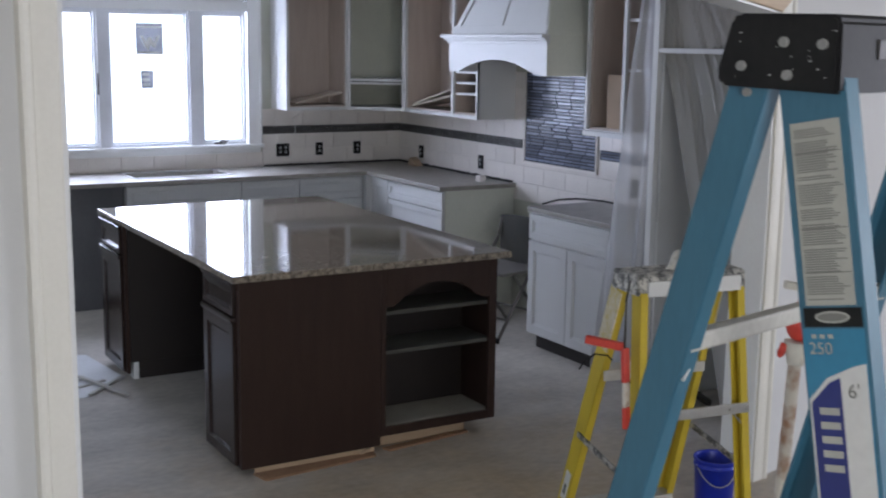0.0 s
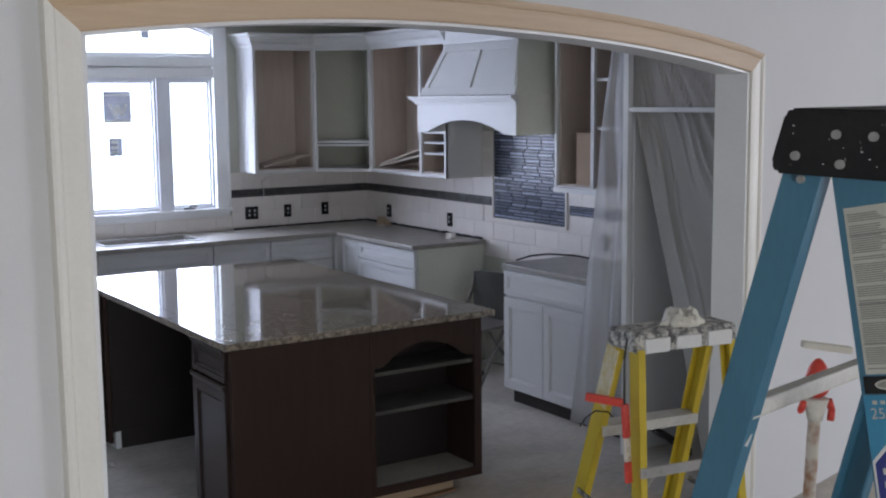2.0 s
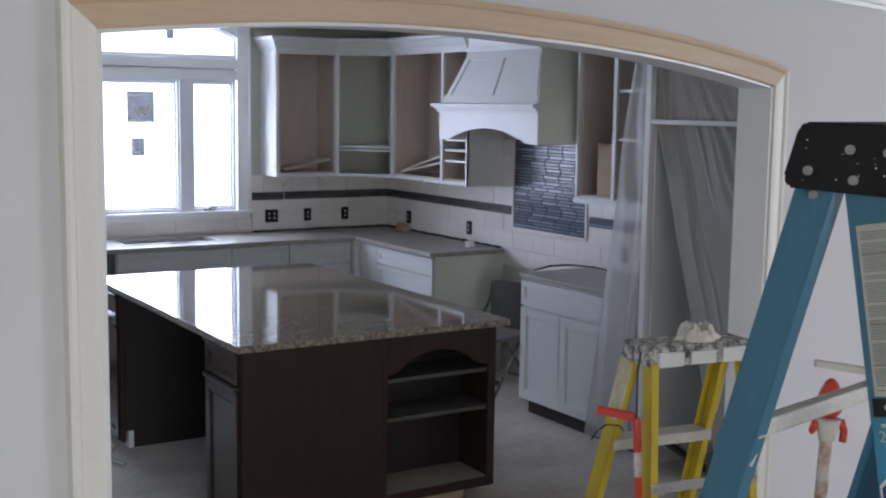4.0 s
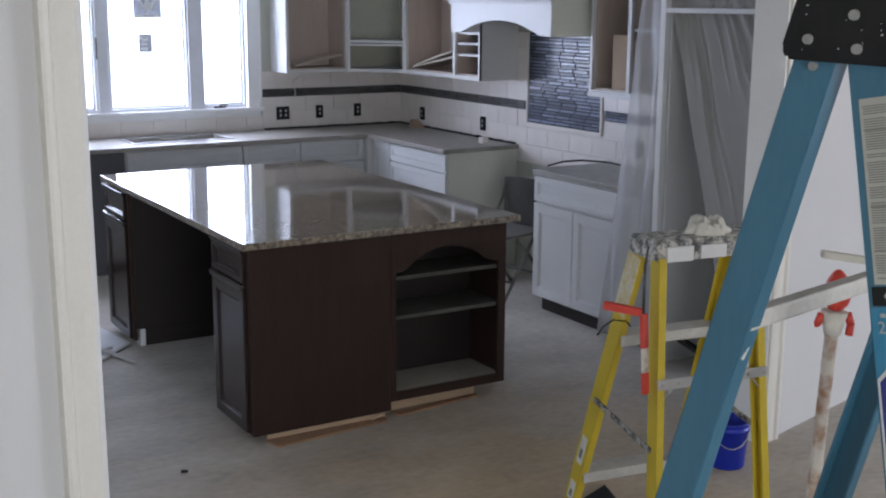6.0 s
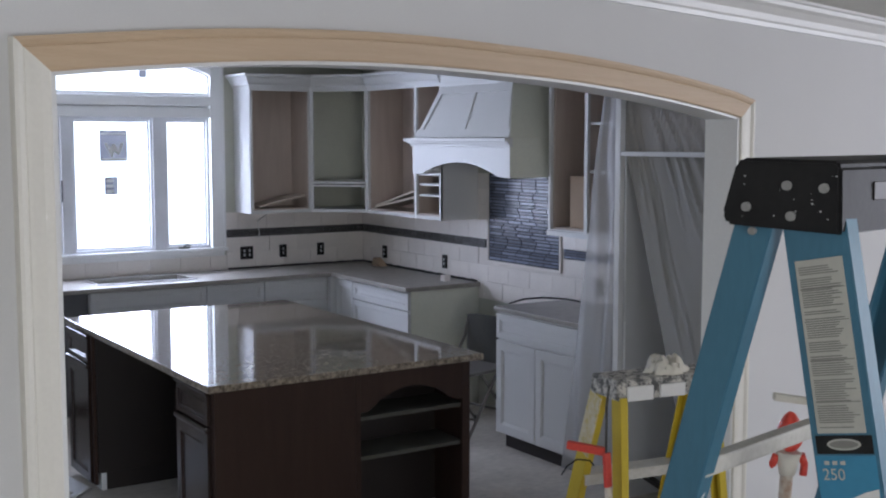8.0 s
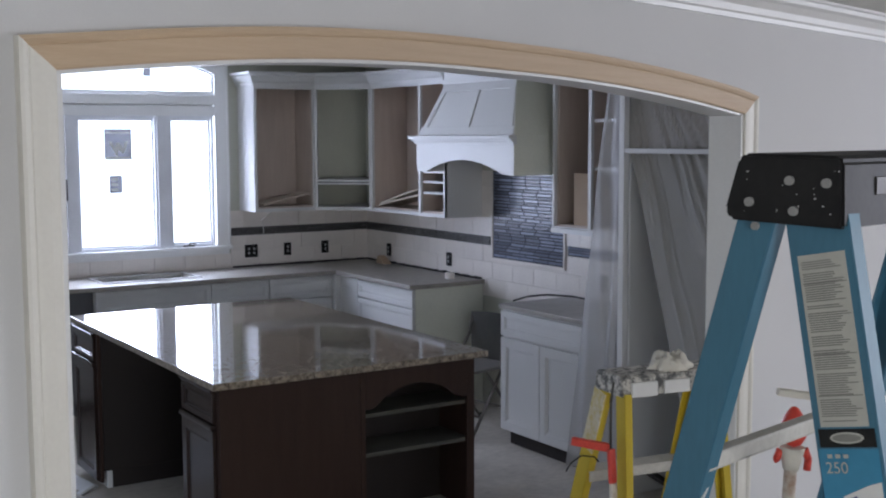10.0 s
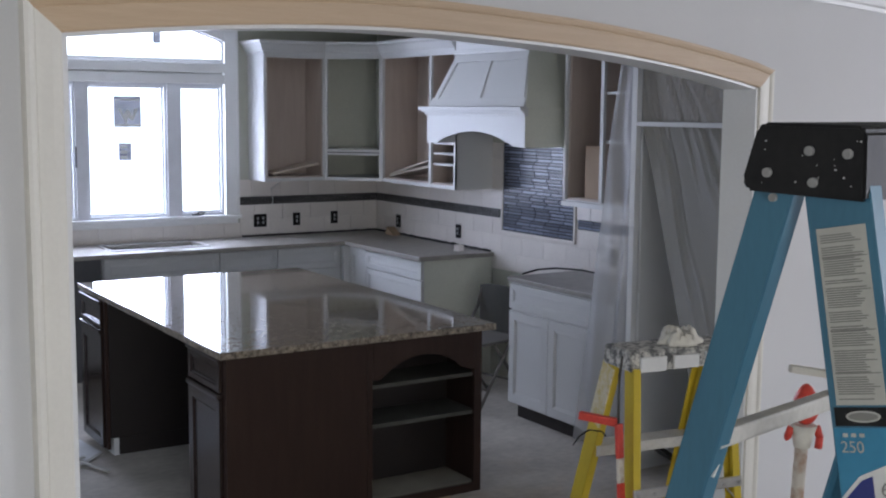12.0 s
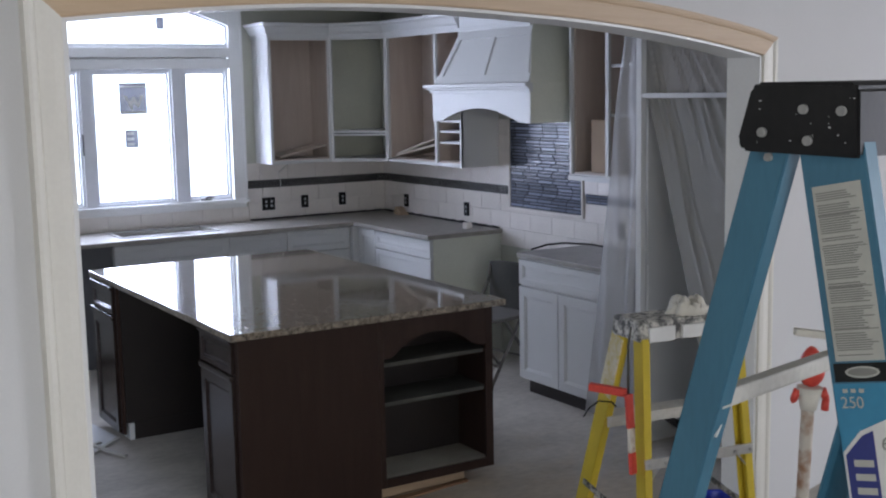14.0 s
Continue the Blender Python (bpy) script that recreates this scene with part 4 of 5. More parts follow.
bm = bmesh.new()
for i in range(30):
    x = -1.25 + i * 0.042
    box(bm, (x, -0.034 - 0.012 * noise.noise(Vector((x * 9, 0, 0))), 0.9185), (x + 0.043, -0.009, 0.930 + 0.006 * noise.noise(Vector((x * 14, 3, 0)))))
for i in range(40):
    y = -0.04 - i * 0.043
    box(bm, (-0.036 - 0.014 * noise.noise(Vector((y * 9, 5, 0))), y - 0.044, 0.9185), (-0.009, y, 0.930 + 0.008 * noise.noise(Vector((y * 14, 7, 0)))))
tagged(finish("mortar_scraps", bm, DARK_GROUT), "dark ragged mortar crumbs along the back of the worktop", "debris", kind="stuff")
bm = prism(bmesh.new(), [(-0.52, 0.919), (-0.38, 0.919), (-0.40, 0.985), (-0.45, 0.965)], -0.13, -0.06, FACE_X)
tagged(finish("cardboard_scrap", bm, CARD), "small brown cardboard scrap propped on the worktop", "cardboard")
bm = bmesh.new()
for k in range(5):
    box(bm, (-0.22 + 0.02 * k, -1.64 + 0.03 * k, 0.9185), (-0.17 + 0.02 * k, -1.58 + 0.03 * k, 0.93 + 0.004 * k), 0.002)
tagged(finish("tile_offcuts", bm, GROUT), "few small grey tile offcuts on the worktop", "debris")
pts = [(-0.52, -2.86, 0.925), (-0.40, -2.86, 0.945), (-0.28, -2.90, 0.95), (-0.15, -3.0, 0.94), (-0.10, -3.15, 0.926), (-0.16, -3.24, 0.925)]
tagged(finish("loose_cable", tube(bmesh.new(), pts, 0.006), BLACK), "black electric cable looped on the worktop", "cable")
tagged(finish("loose_cable", tube(bmesh.new(), [(-0.07, -3.42, 0.925), (-0.05, -3.6, 0.928), (-0.06, -3.78, 0.925)], 0.007), BLACK), "black electric cable lying on the worktop", "cable")
tagged(finish("loose_wire", tube(bmesh.new(), [(-1.02, -0.335, 1.40), (-1.0, -0.03, 1.30), (-0.98, -0.025, 1.20), (-1.0, -0.03, 1.16)], 0.003), WHITE), "thin white wire hanging below the upper cabinet", "wire")


# ---- folding chair in the range space ----
def folding_chair(at, turn):
    ob = thing("folding_chair", "taupe metal folding chair in the empty range space", "chair", at, local=True, turn=turn)
    part("seat", box(bmesh.new(), (-0.2, -0.2, 0.43), (0.2, 0.2, 0.45), 0.008), CHAIR, ob)
    bm = bmesh.new()
    n = 10
    for i in range(n):
        a0, a1 = -0.9 + 1.8 * i / n, -0.9 + 1.8 * (i + 1) / n
        p = [(0.235 - 0.05 * math.cos(a), 0.22 * math.sin(a) / math.sin(0.9)) for a in (a0, a1)]
        z0, z1 = 0.42, 0.775
        d = [0.02 * (a / 0.9) ** 2 for a in (a0, a1)]
        v = [bm.verts.new(q) for q in ((*p[0], z0), (*p[1], z0), (*p[1], z1 - d[1]), (*p[0], z1 - d[0]))]
        bm.faces.new(v)
    bmesh.ops.remove_doubles(bm, verts=bm.verts[:], dist=0.001)
    bmesh.ops.solidify(bm, geom=bm.faces[:], thickness=0.008)
    # backrest darker than the seat because its shade is in the colour
    part("backrest", bm, CHAIR_BACK, ob, "solid backrest with its shade painted in")
    for s in (-1, 1):
        leg = part("front_leg", tube(bmesh.new(), [(-0.24, s * 0.21, 0.02), (0.17, s * 0.21, 0.62), (0.20, s * 0.21, 0.74)], 0.011), CHAIR, ob)
        part("foot", rod(bmesh.new(), (-0.25, s * 0.21, 0), (-0.24, s * 0.21, 0.035), 0.015), BLACK, leg, "black rubber foot")
        leg = part("rear_leg", tube(bmesh.new(), [(0.24, s * 0.185, 0.02), (-0.08, s * 0.185, 0.42)], 0.011), CHAIR, ob)
        part("foot", rod(bmesh.new(), (0.25, s * 0.185, 0), (0.24, s * 0.185, 0.035), 0.015), BLACK, leg, "black rubber foot")
    part("stretcher", rod(bmesh.new(), (-0.16, -0.21, 0.14), (-0.16, 0.21, 0.14), 0.008), CHAIR, ob)
    part("stretcher", rod(bmesh.new(), (0.14, -0.185, 0.15), (0.14, 0.185, 0.15), 0.008), CHAIR, ob)
    return ob


folding_chair((-0.52, -2.42, 0), 12)

# scraps on the floor
# thin strips added in rust brown for the shadowed stain along the island foot
for pts, lab in (([(-2.95, -4.116), (-2.93, -4.215), (-2.36, -4.165), (-2.35, -4.116)], "rust brown stained board strip at the island foot"),
                 ([(-2.29, -4.09), (-2.27, -4.135), (-1.80, -4.075), (-1.80, -4.046)], "thin rust brown board strip at the shelf foot")):
    bm = prism(bmesh.new(), pts, 0.001, 0.010, Matrix(((1, 0, 0, 0), (0, 0, 1, 0), (0, 1, 0, 0), (0, 0, 0, 1))))
    tagged(finish("shadow_strip", bm, SHADOW_STAIN), lab, "wood scrap", "board strips")
bm = prism(bmesh.new(), [(-3.33, -2.63), (-3.04, -2.34), (-3.12, -1.75), (-4.3, -1.5), (-4.35, -2.3)], 0.001, 0.005, Matrix(((1, 0, 0, 0), (0, 0, 1, 0), (0, 1, 0, 0), (0, 0, 0, 1))))
tagged(finish("paper_sheet", bm, PAPER), "white protective paper lying on the floor by the island", "paper sheet")
for a, b, lab in (((-3.30, -2.60, 0.007), (-3.05, -2.33, 0.007), "short pale grey lath scrap on the floor"), ((-3.36, -2.45, 0.007), (-3.16, -2.36, 0.007), "short pale grey lath scrap on the floor"),
                  ((-3.12, -2.72, 0.019), (-3.30, -2.20, 0.019), "short pale grey lath scrap on the floor")):
    tagged(finish("lath_scrap", beam(bmesh.new(), a, b, 0.022, 0.012, bevel=0.002), LATH), lab, "wood scrap", "laths on the floor")
tagged(finish("wood_chip", beam(bmesh.new(), (-3.385, -4.262, 0.006), (-3.362, -4.276, 0.007), 0.013, 0.010, bevel=0.002), BLACK), "small dark wood chip on the floor", "wood scrap")
for x, y, a in ((-2.35, -4.09, 20), (-2.42, -4.12, -35), (-2.30, -4.07, 80)):
    tagged(finish("wood_splinter", beam(bmesh.new(), (x, y, 0.01), (x + 0.05 * math.cos(radians(a)), y + 0.05 * math.sin(radians(a)), 0.04), 0.018, 0.01, bevel=0.001), LUMBER), "splintered pine offcut beside the island base", "wood scrap", "splinters")
bm = prism(bmesh.new(), [(-2.30, -5.40), (-1.95, -5.27), (-2.02, -5.47), (-2.18, -5.46)], 0.002, 0.012, Matrix(((1, 0, 0, 0), (0, 0, 1, 0), (0, 1, 0, 0), (0, 0, 0, 1))))
tagged(finish("black_offcut", bm, BLACK), "black torn sheet offcut lying on the floor", "offcut")
bm = prism(bmesh.new(), [(-1.83, -5.44), (-1.70, -5.38), (-1.72, -5.46)], 0.002, 0.012, Matrix(((1, 0, 0, 0), (0, 0, 1, 0), (0, 1, 0, 0), (0, 0, 0, 1))))
tagged(finish("black_offcut", bm, BLACK), "black torn sheet offcut lying on the floor", "offcut")
# slanted dark piece added for the toe kick shade showing through the film
tagged(finish("toe_shade_strip", beam(bmesh.new(), (-0.62, -4.125, 0.19), (-0.42, -4.33, 0.014), 0.09, 0.02, bevel=0.002), ESP_SHADED), "dark slanted strip for toe kick shade behind the dust sheet", "board")

# blue bucket
bk = thing("bucket", "blue plastic paint bucket on the floor by the jamb", "bucket", (-1.348, -5.335, 0), local=True)
bm = bmesh.new()
prof = [(0.0, 0.004), (0.112, 0.004), (0.116, 0.0), (0.120, 0.01), (0.136, 0.225), (0.143, 0.226), (0.143, 0.232), (0.138, 0.234), (0.140, 0.262), (0.146, 0.264), (0.146, 0.272), (0.134, 0.272), (0.130, 0.262), (0.114, 0.012), (0.0, 0.012)]
seg = 36
prof = [(r * 0.64, z * 0.75) for r, z in prof]
rings = [[bm.verts.new((r * math.cos(2 * math.pi * i / seg), r * math.sin(2 * math.pi * i / seg), z)) for i in range(seg)] for r, z in prof if r > 0]
for a, b in zip(rings, rings[1:]):
    for i in range(seg):
        bm.faces.new((a[i], a[(i + 1) % seg], b[(i + 1) % seg], b[i])).smooth = True
bm.faces.new(rings[0]), bm.faces.new(rings[-1])
part("pail", bm, BUCKET, bk)
pts = [(0.089 * math.cos(a), 0.089 * math.sin(a), 0.180 - 0.08 * math.sin((a - 2.9) / 2.6 * math.pi)) for a in [2.9 + 2.6 * i / 14 for i in range(15)]]
part("bail", tube(bmesh.new(), pts, 0.003, 6), STEEL, bk, "thin steel bail hanging down")


# ---- step ladders ----
def plate(bm, m, u0, u1, z0, z1, d0, d1):
    return box(bm, (u0, d0, z0), (u1, d1, z1), 0, m)


bl = thing("step_ladder", "blue fibreglass step ladder with black top cap and labels", "ladder", (-3.7316, -7.839, 0), local=True, turn=-78.0)
NY, FY = 0.0, 0.49
cap = bmesh.new()
prism(cap, [(-0.091, 1.876), (-0.084, 1.863), (0.066, 1.858), (0.064, 1.936), (0.058, 1.943), (-0.064, 1.945), (-0.073, 1.938)], NY - 0.012, FY + 0.012, Matrix())
bmesh.ops.bevel(cap, geom=cap.edges[:], offset=0.004, segments=2, affect="EDGES")
top_cap = part("top_cap", cap, BLACK, bl, "black plastic top cap with paint specks")
for x, z in ((-0.055, 1.886), (-0.002, 1.913), (0.045, 1.911), (0.004, 1.877)):
    part("rivet", rod(bmesh.new(), (x, NY - 0.0165, z), (x, NY - 0.010, z), 0.0056, 0.006, 14), RIVET, top_cap)
part("rivet", rod(bmesh.new(), (-0.052, NY - 0.006, 1.856), (-0.052, NY + 0.001, 1.856), 0.005, n=14), RIVET, top_cap)
bm = bmesh.new()
rnd = random.Random(11)
for k in range(16):
    x, z, r = rnd.uniform(-0.07, 0.06), rnd.uniform(1.872, 1.935), rnd.choice((0.0003, 0.0004, 0.0007))
    box(bm, (x - r * rnd.uniform(1, 3), NY - 0.0128, z - r), (x + r, NY - 0.0122, z + r))
tagged(part("paint_specks", bm, TRIM, top_cap), kind="stuff")
tray = bmesh.new()
for k in range(3):
    box(tray, (0.0635, 0.07 + 0.13 * k, 1.895), (0.0665, 0.16 + 0.13 * k, 1.917), 0.001)
part("tool_slot", tray, ESP_SHADED, top_cap)
REAR0, REAR1, FRONT0, FRONT1 = (-0.047, 1.885), (-0.535, 0.0), (0.023, 1.885), (0.392, 0.0)
SPREAD = 0.055
for side, y in ((-1, NY), (1, FY)):
    bm = channel(bmesh.new(), (REAR1[0], y + side * SPREAD, 0.012), (REAR0[0], y, REAR0[1]), 0.051, 0.030, 0.005, (1, 0, 0), (0, -side, 0))
    rr = part("rear_rail", bm, BLUE, bl)
    part("foot", box(bmesh.new(), (REAR1[0] - 0.04, y + side * SPREAD - 0.03, 0), (REAR1[0] + 0.05, y + side * SPREAD + 0.03, 0.03), 0.004), BLACK, rr)
    bm = channel(bmesh.new(), (FRONT1[0], y + side * SPREAD, 0.012), (FRONT0[0], y, FRONT0[1]), 0.080, 0.030, 0.005, (1, 0, 0), (0, -side, 0))
    fr_rail = part("front_rail", bm, BLUE, bl)
    part("foot", box(bmesh.new(), (FRONT1[0] - 0.05, y + side * SPREAD - 0.03, 0), (FRONT1[0] + 0.05, y + side * SPREAD + 0.03, 0.03), 0.004), BLACK, fr_rail)
    if side < 0:
        near_front, near_rear = fr_rail, rr


def rail_x(z, a, b):
    k = (a[1] - z) / a[1]
    return a[0] + (b[0] - a[0]) * k


def rail_y(z, y, side):
    return y + side * SPREAD * (1.885 - z) / 1.885


for z in (0.30, 0.60, 0.90, 1.20, 1.50):
    x = rail_x(z, FRONT0, FRONT1)
    bm = box(bmesh.new(), (x - 0.036, rail_y(z, NY, -1) + 0.007, z), (x + 0.038, rail_y(z, FY, 1) - 0.007, z + 0.004), 0.001)
    box(bm, (x + 0.034, rail_y(z, NY, -1) + 0.007, z - 0.03), (x + 0.038, rail_y(z, FY, 1) - 0.007, z), 0.001)
    box(bm, (x - 0.036, rail_y(z, NY, -1) + 0.007, z - 0.03), (x - 0.032, rail_y(z, FY, 1) - 0.007, z), 0.001)
    part("step", bm, ALU, bl)
for z in (1.545, 1.00, 0.45):
    x = rail_x(z, REAR0, REAR1) + 0.01
    bm = box(bmesh.new(), (x - 0.008, rail_y(z, NY, -1) + 0.006, z - 0.012), (x + 0.014, rail_y(z, FY, 1) - 0.006, z + 0.012), 0.004)
    br = part("rear_brace", bm, BAR, bl, "paint smeared aluminium rear brace")
    # aluminium gusset coloured white for the light it reflects
    part("gusset", beam(bmesh.new(), (x, rail_y(z, NY, -1) + 0.006, z - 0.048), (x, rail_y(z, NY, -1) + 0.036, z - 0.014), 0.014, 0.003), WHITE, br)
# labels on the near front rail: laid on its outer face
ax = Vector((FRONT0[0] - FRONT1[0], SPREAD, FRONT0[1])).normalized()
origin = Vector((FRONT0[0], NY, FRONT0[1]))
side_dir = (Vector((1, 0, 0)) - ax * ax.x).normalized()
LM = Matrix.Translation(origin) @ Matrix((side_dir, ax.cross(side_dir) * -1, ax)).transposed().to_4x4()
if (LM.to_3x3() @ Vector((0, 1, 0))).y > 0:
    LM = LM @ Matrix.Diagonal((1, -1, 1, 1))


def label_part(name, u0, u1, z0, z1, material, parent, lab="", d=0.0006, base=0.0002):
    bm = plate(bmesh.new(), LM, u0, u1, z0, z1, base, base + d)
    return part(name, bm, material, parent, lab)


lab = label_part("warning_label", -0.030, 0.030, -0.262, -0.058, LABEL, near_front, "grey printed warning label with small text lines")
bm = bmesh.new()
rnd = random.Random(4)
z = -0.066
while z > -0.257:
    step = 0.0027 if rnd.random() < 0.9 else 0.006
    w = rnd.uniform(0.036, 0.052)
    plate(bm, LM, -0.026, -0.026 + w, z - 0.0014, z, 0.0009, 0.0012)
    z -= step
part("small_print", bm, INK, lab)
for z in (-0.092, -0.130, -0.176, -0.225):
    part("rule_line", plate(bmesh.new(), LM, -0.027, 0.028, z - 0.0012, z, 0.0012, 0.0014), INK, lab)
mk = label_part("maker_plate", -0.034, 0.036, -0.286, -0.2645, BLACK, near_front, "black maker's plate with a pale oval")
bm = bmesh.new()
bmesh.ops.create_circle(bm, cap_ends=True, segments=28, radius=1)
bm.transform(LM @ Matrix.Translation((0.001, 0.0012, -0.275)) @ Matrix.Diagonal((0.021, 1, 0.0068, 1)) @ pose(0, 0, 0, 90, 0, 0))
part("oval_mark", bm, LABEL, mk)
bm = bmesh.new()
bmesh.ops.create_circle(bm, cap_ends=True, segments=28, radius=1)
bm.transform(LM @ Matrix.Translation((0.001, 0.0016, -0.275)) @ Matrix.Diagonal((0.018, 1, 0.0046, 1)) @ pose(0, 0, 0, 90, 0, 0))
part("oval_field", bm, INK, mk)
DUTY = mat("blue_duty_label", (0.05, 0.24, 0.40), 0.5, bump=0.0)
duty = label_part("duty_label", -0.037, 0.037, -0.60, -0.288, DUTY, near_front, "blue duty rating label with white numbers")
bm = bmesh.new()
prism(bm, [(-0.036, -0.51), (-0.036, -0.368), (-0.012, -0.343), (0.02, -0.330), (0.036, -0.326), (0.036, -0.51)], 0.0010, 0.0013, LM)
part("white_field", bm, WHITE, duty)
bm = bmesh.new()
prism(bm, [(-0.033, -0.51), (-0.033, -0.371), (-0.010, -0.348), (0.004, -0.342), (0.004, -0.51)], 0.0014, 0.0017, LM)
part("navy_field", bm, NAVY, duty)
for k in range(5):
    part("pale_bar", plate(bmesh.new(), LM, -0.024, 0.0, -0.384 - 0.016 * k, -0.376 - 0.016 * k, 0.0018, 0.0020), LABEL, duty)


def lettering(text, size, u, z, material, parent, d=0.0022):
    cu = bpy.data.curves.new("lettering", "FONT")
    cu.body, cu.size, cu.align_x = text, size, "LEFT"
    tmp = bpy.data.objects.new("lettering", cu)
    me = bpy.data.meshes.new_from_object(tmp)
    bpy.data.objects.remove(tmp)
    me.transform(LM @ Matrix.Translation((u, d, z)) @ pose(0, 0, 0, 90, 0, 0))
    me.materials.clear()
    me.materials.append(material)
    ob = new("lettering", me)
    ob.parent = parent
    return tagged(ob, "printed number " + text)


lettering("250", 0.019, -0.030, -0.316, LABEL, duty)
lettering("6'", 0.022, 0.012, -0.364, INK, duty)
bm = bmesh.new()
for k in range(3):
    plate(bm, LM, -0.026 + 0.010 * k, -0.020 + 0.010 * k, -0.2985, -0.294, 0.0016, 0.0020)
part("star_row", bm, LABEL, duty)

# pole with a red head leaning behind the blue ladder
pl = thing("squeegee_pole", "rust stained pale pole with a red plastic head", "pole", (-3.12, -7.26, 0))
part("pole", rod(bmesh.new(), (-3.12, -7.26, 0), (-3.069, -7.278, 1.332), 0.0115, 0.0125, 16), POLE, pl)
bm = bmesh.new()
bmesh.ops.create_uvsphere(bm, u_segments=20, v_segments=14, radius=1)
for v in bm.verts:
    z = v.co.z
    r = 0.026 if z < 0 else 0.026 * (1 - 0.25 * z)
    v.co = Vector((v.co.x * r, v.co.y * r, z * (0.045 if z > 0 else 0.035)))
for f in bm.faces:
    f.smooth = True
bm.transform(Matrix.Translation((-3.065, -7.280, 1.397)))
part("head", bm, RED, pl, "red plastic head")
for s in (-1, 1):
    p0 = Vector((-3.066, -7.279, 1.357)) + Vector((0.848, -0.53, 0)) * 0.024 * s
    part("jaw", tube(bmesh.new(), [p0, p0 + Vector((0.006 * s, -0.004 * s, -0.02)), p0 + Vector((0.004 * s, -0.003 * s, -0.032 - 0.010 * s))], 0.0075, 10), RED, pl)
part("wing_nut", rod(bmesh.new(), (-3.069, -7.278, 1.317), (-3.067, -7.279, 1.362), 0.015, 0.025, 14), RAG, pl)
part("crossbar", beam(bmesh.new(), Vector((-3.064, -7.274, 1.467)) - Vector((0.848, -0.53, -0.10)) * 0.030, Vector((-3.064, -7.274, 1.467)) + Vector((0.848, -0.53, -0.16)) * 0.07, 0.02, 0.014, bevel=0.003), RAG, pl, "pale wooden crossbar")

# yellow ladder with the paint-covered cap
SPREAD_BAR = mat("paint_flecked_steel", (0.06, 0.058, 0.055), 0.6, second=(0.42, 0.40, 0.36), scale=26, fine=90, amount=0.14, bump=0.2)
yl = thing("step_ladder", "short yellow fibreglass step ladder spattered with white paint", "ladder", (-2.171, -5.958, 0), local=True, turn=-8.8)
YM = pose(-2.171, -5.958, 0, 0, 0, -8.8)
XL, XR = -0.195, 0.195
cap = bmesh.new()
prism(cap, [(-0.085, 1.130), (0.085, 1.130), (0.078, 1.190), (0.070, 1.196), (-0.070, 1.196), (-0.078, 1.190)], XL - 0.008, XR + 0.008, FACE_X)
bmesh.ops.bevel(cap, geom=cap.edges[:], offset=0.004, segments=2, affect="EDGES")
yc = part("top_cap", cap, SPLAT, yl, "black top cap thick with dried white paint")
bm = bmesh.new()
rnd = random.Random(7)
for k in range(3):
    x0 = -0.17 + 0.125 * k
    box(bm, (x0, -0.094, 1.130 + rnd.uniform(-0.006, 0.004)), (x0 + 0.098, -0.082, 1.184 + rnd.uniform(-0.01, 0.006)), 0.004)
part("dried_paint", bm, TRIM, yc, "slabs of dried white paint")
rails = {}
for sx, x in ((-1, XL), (1, XR)):
    for nm, y0, y1, dep in (("rear_rail", -0.062, -0.175, 0.055), ("front_rail", 0.055, 0.43, 0.068)):
        bm = channel(bmesh.new(), (x + sx * 0.04, y1, 0.01), (x, y0, 1.138), dep, 0.028, 0.005, (0, 1, 0), (-sx, 0, 0))
        ob = part(nm, bm, YELLOW, yl)
        part("foot", box(bmesh.new(), (x + sx * 0.04 - 0.025, y1 - 0.04, 0), (x + sx * 0.04 + 0.025, y1 + 0.04, 0.025), 0.003), BLACK, ob)
        rails[nm, sx] = ob


def ly(z, y0, y1):
    return y0 + (y1 - y0) * (1.138 - z) / 1.128


for z in (0.27, 0.83):
    y = ly(z, 0.055, 0.43)
    w = XR + 0.04 * (1.138 - z) / 1.128 - 0.006
    bm = box(bmesh.new(), (-w, y - 0.04, z), (w, y + 0.04, z + 0.004), 0.001)
    box(bm, (-w, y - 0.043, z - 0.032), (w, y - 0.039, z + 0.004), 0.001)
    box(bm, (-w, y + 0.039, z - 0.032), (w, y + 0.043, z + 0.004), 0.001)
    part("step", bm, BAR, yl, "paint smeared aluminium step")
for z in (0.74, 0.24):
    y = ly(z, -0.062, -0.175)
    w = XR + 0.04 * (1.138 - z) / 1.128
    bm = box(bmesh.new(), (-w, y - 0.034, z - 0.016), (w, y - 0.022, z + 0.018), 0.003)
    ob = part("rear_brace", bm, ALU, yl)
    for s in (-1, 1):
        part("gusset", beam(bmesh.new(), (s * (w - 0.004), y - 0.024, z - 0.075), (s * (w - 0.06), y - 0.024, z - 0.012), 0.012, 0.003), ALU, ob)
        part("rivet", rod(bmesh.new(), (s * (w - 0.012), y - 0.041, z), (s * (w - 0.012), y - 0.033, z), 0.006), STEEL, ob)
        part("rivet", rod(bmesh.new(), (s * (w - 0.075), y - 0.041, z), (s * (w - 0.075), y - 0.033, z), 0.006), STEEL, ob)
for s in (-1, 1):
    w = XR + 0.014
    part("spreader", beam(bmesh.new(), (s * w * 1.06, ly(0.575, 0.055, 0.43), 0.575), (s * w * 1.06, ly(0.52, -0.062, -0.175), 0.52), 0.006, 0.02), SPREAD_BAR, yl, "dark steel spreader bar flecked with paint")
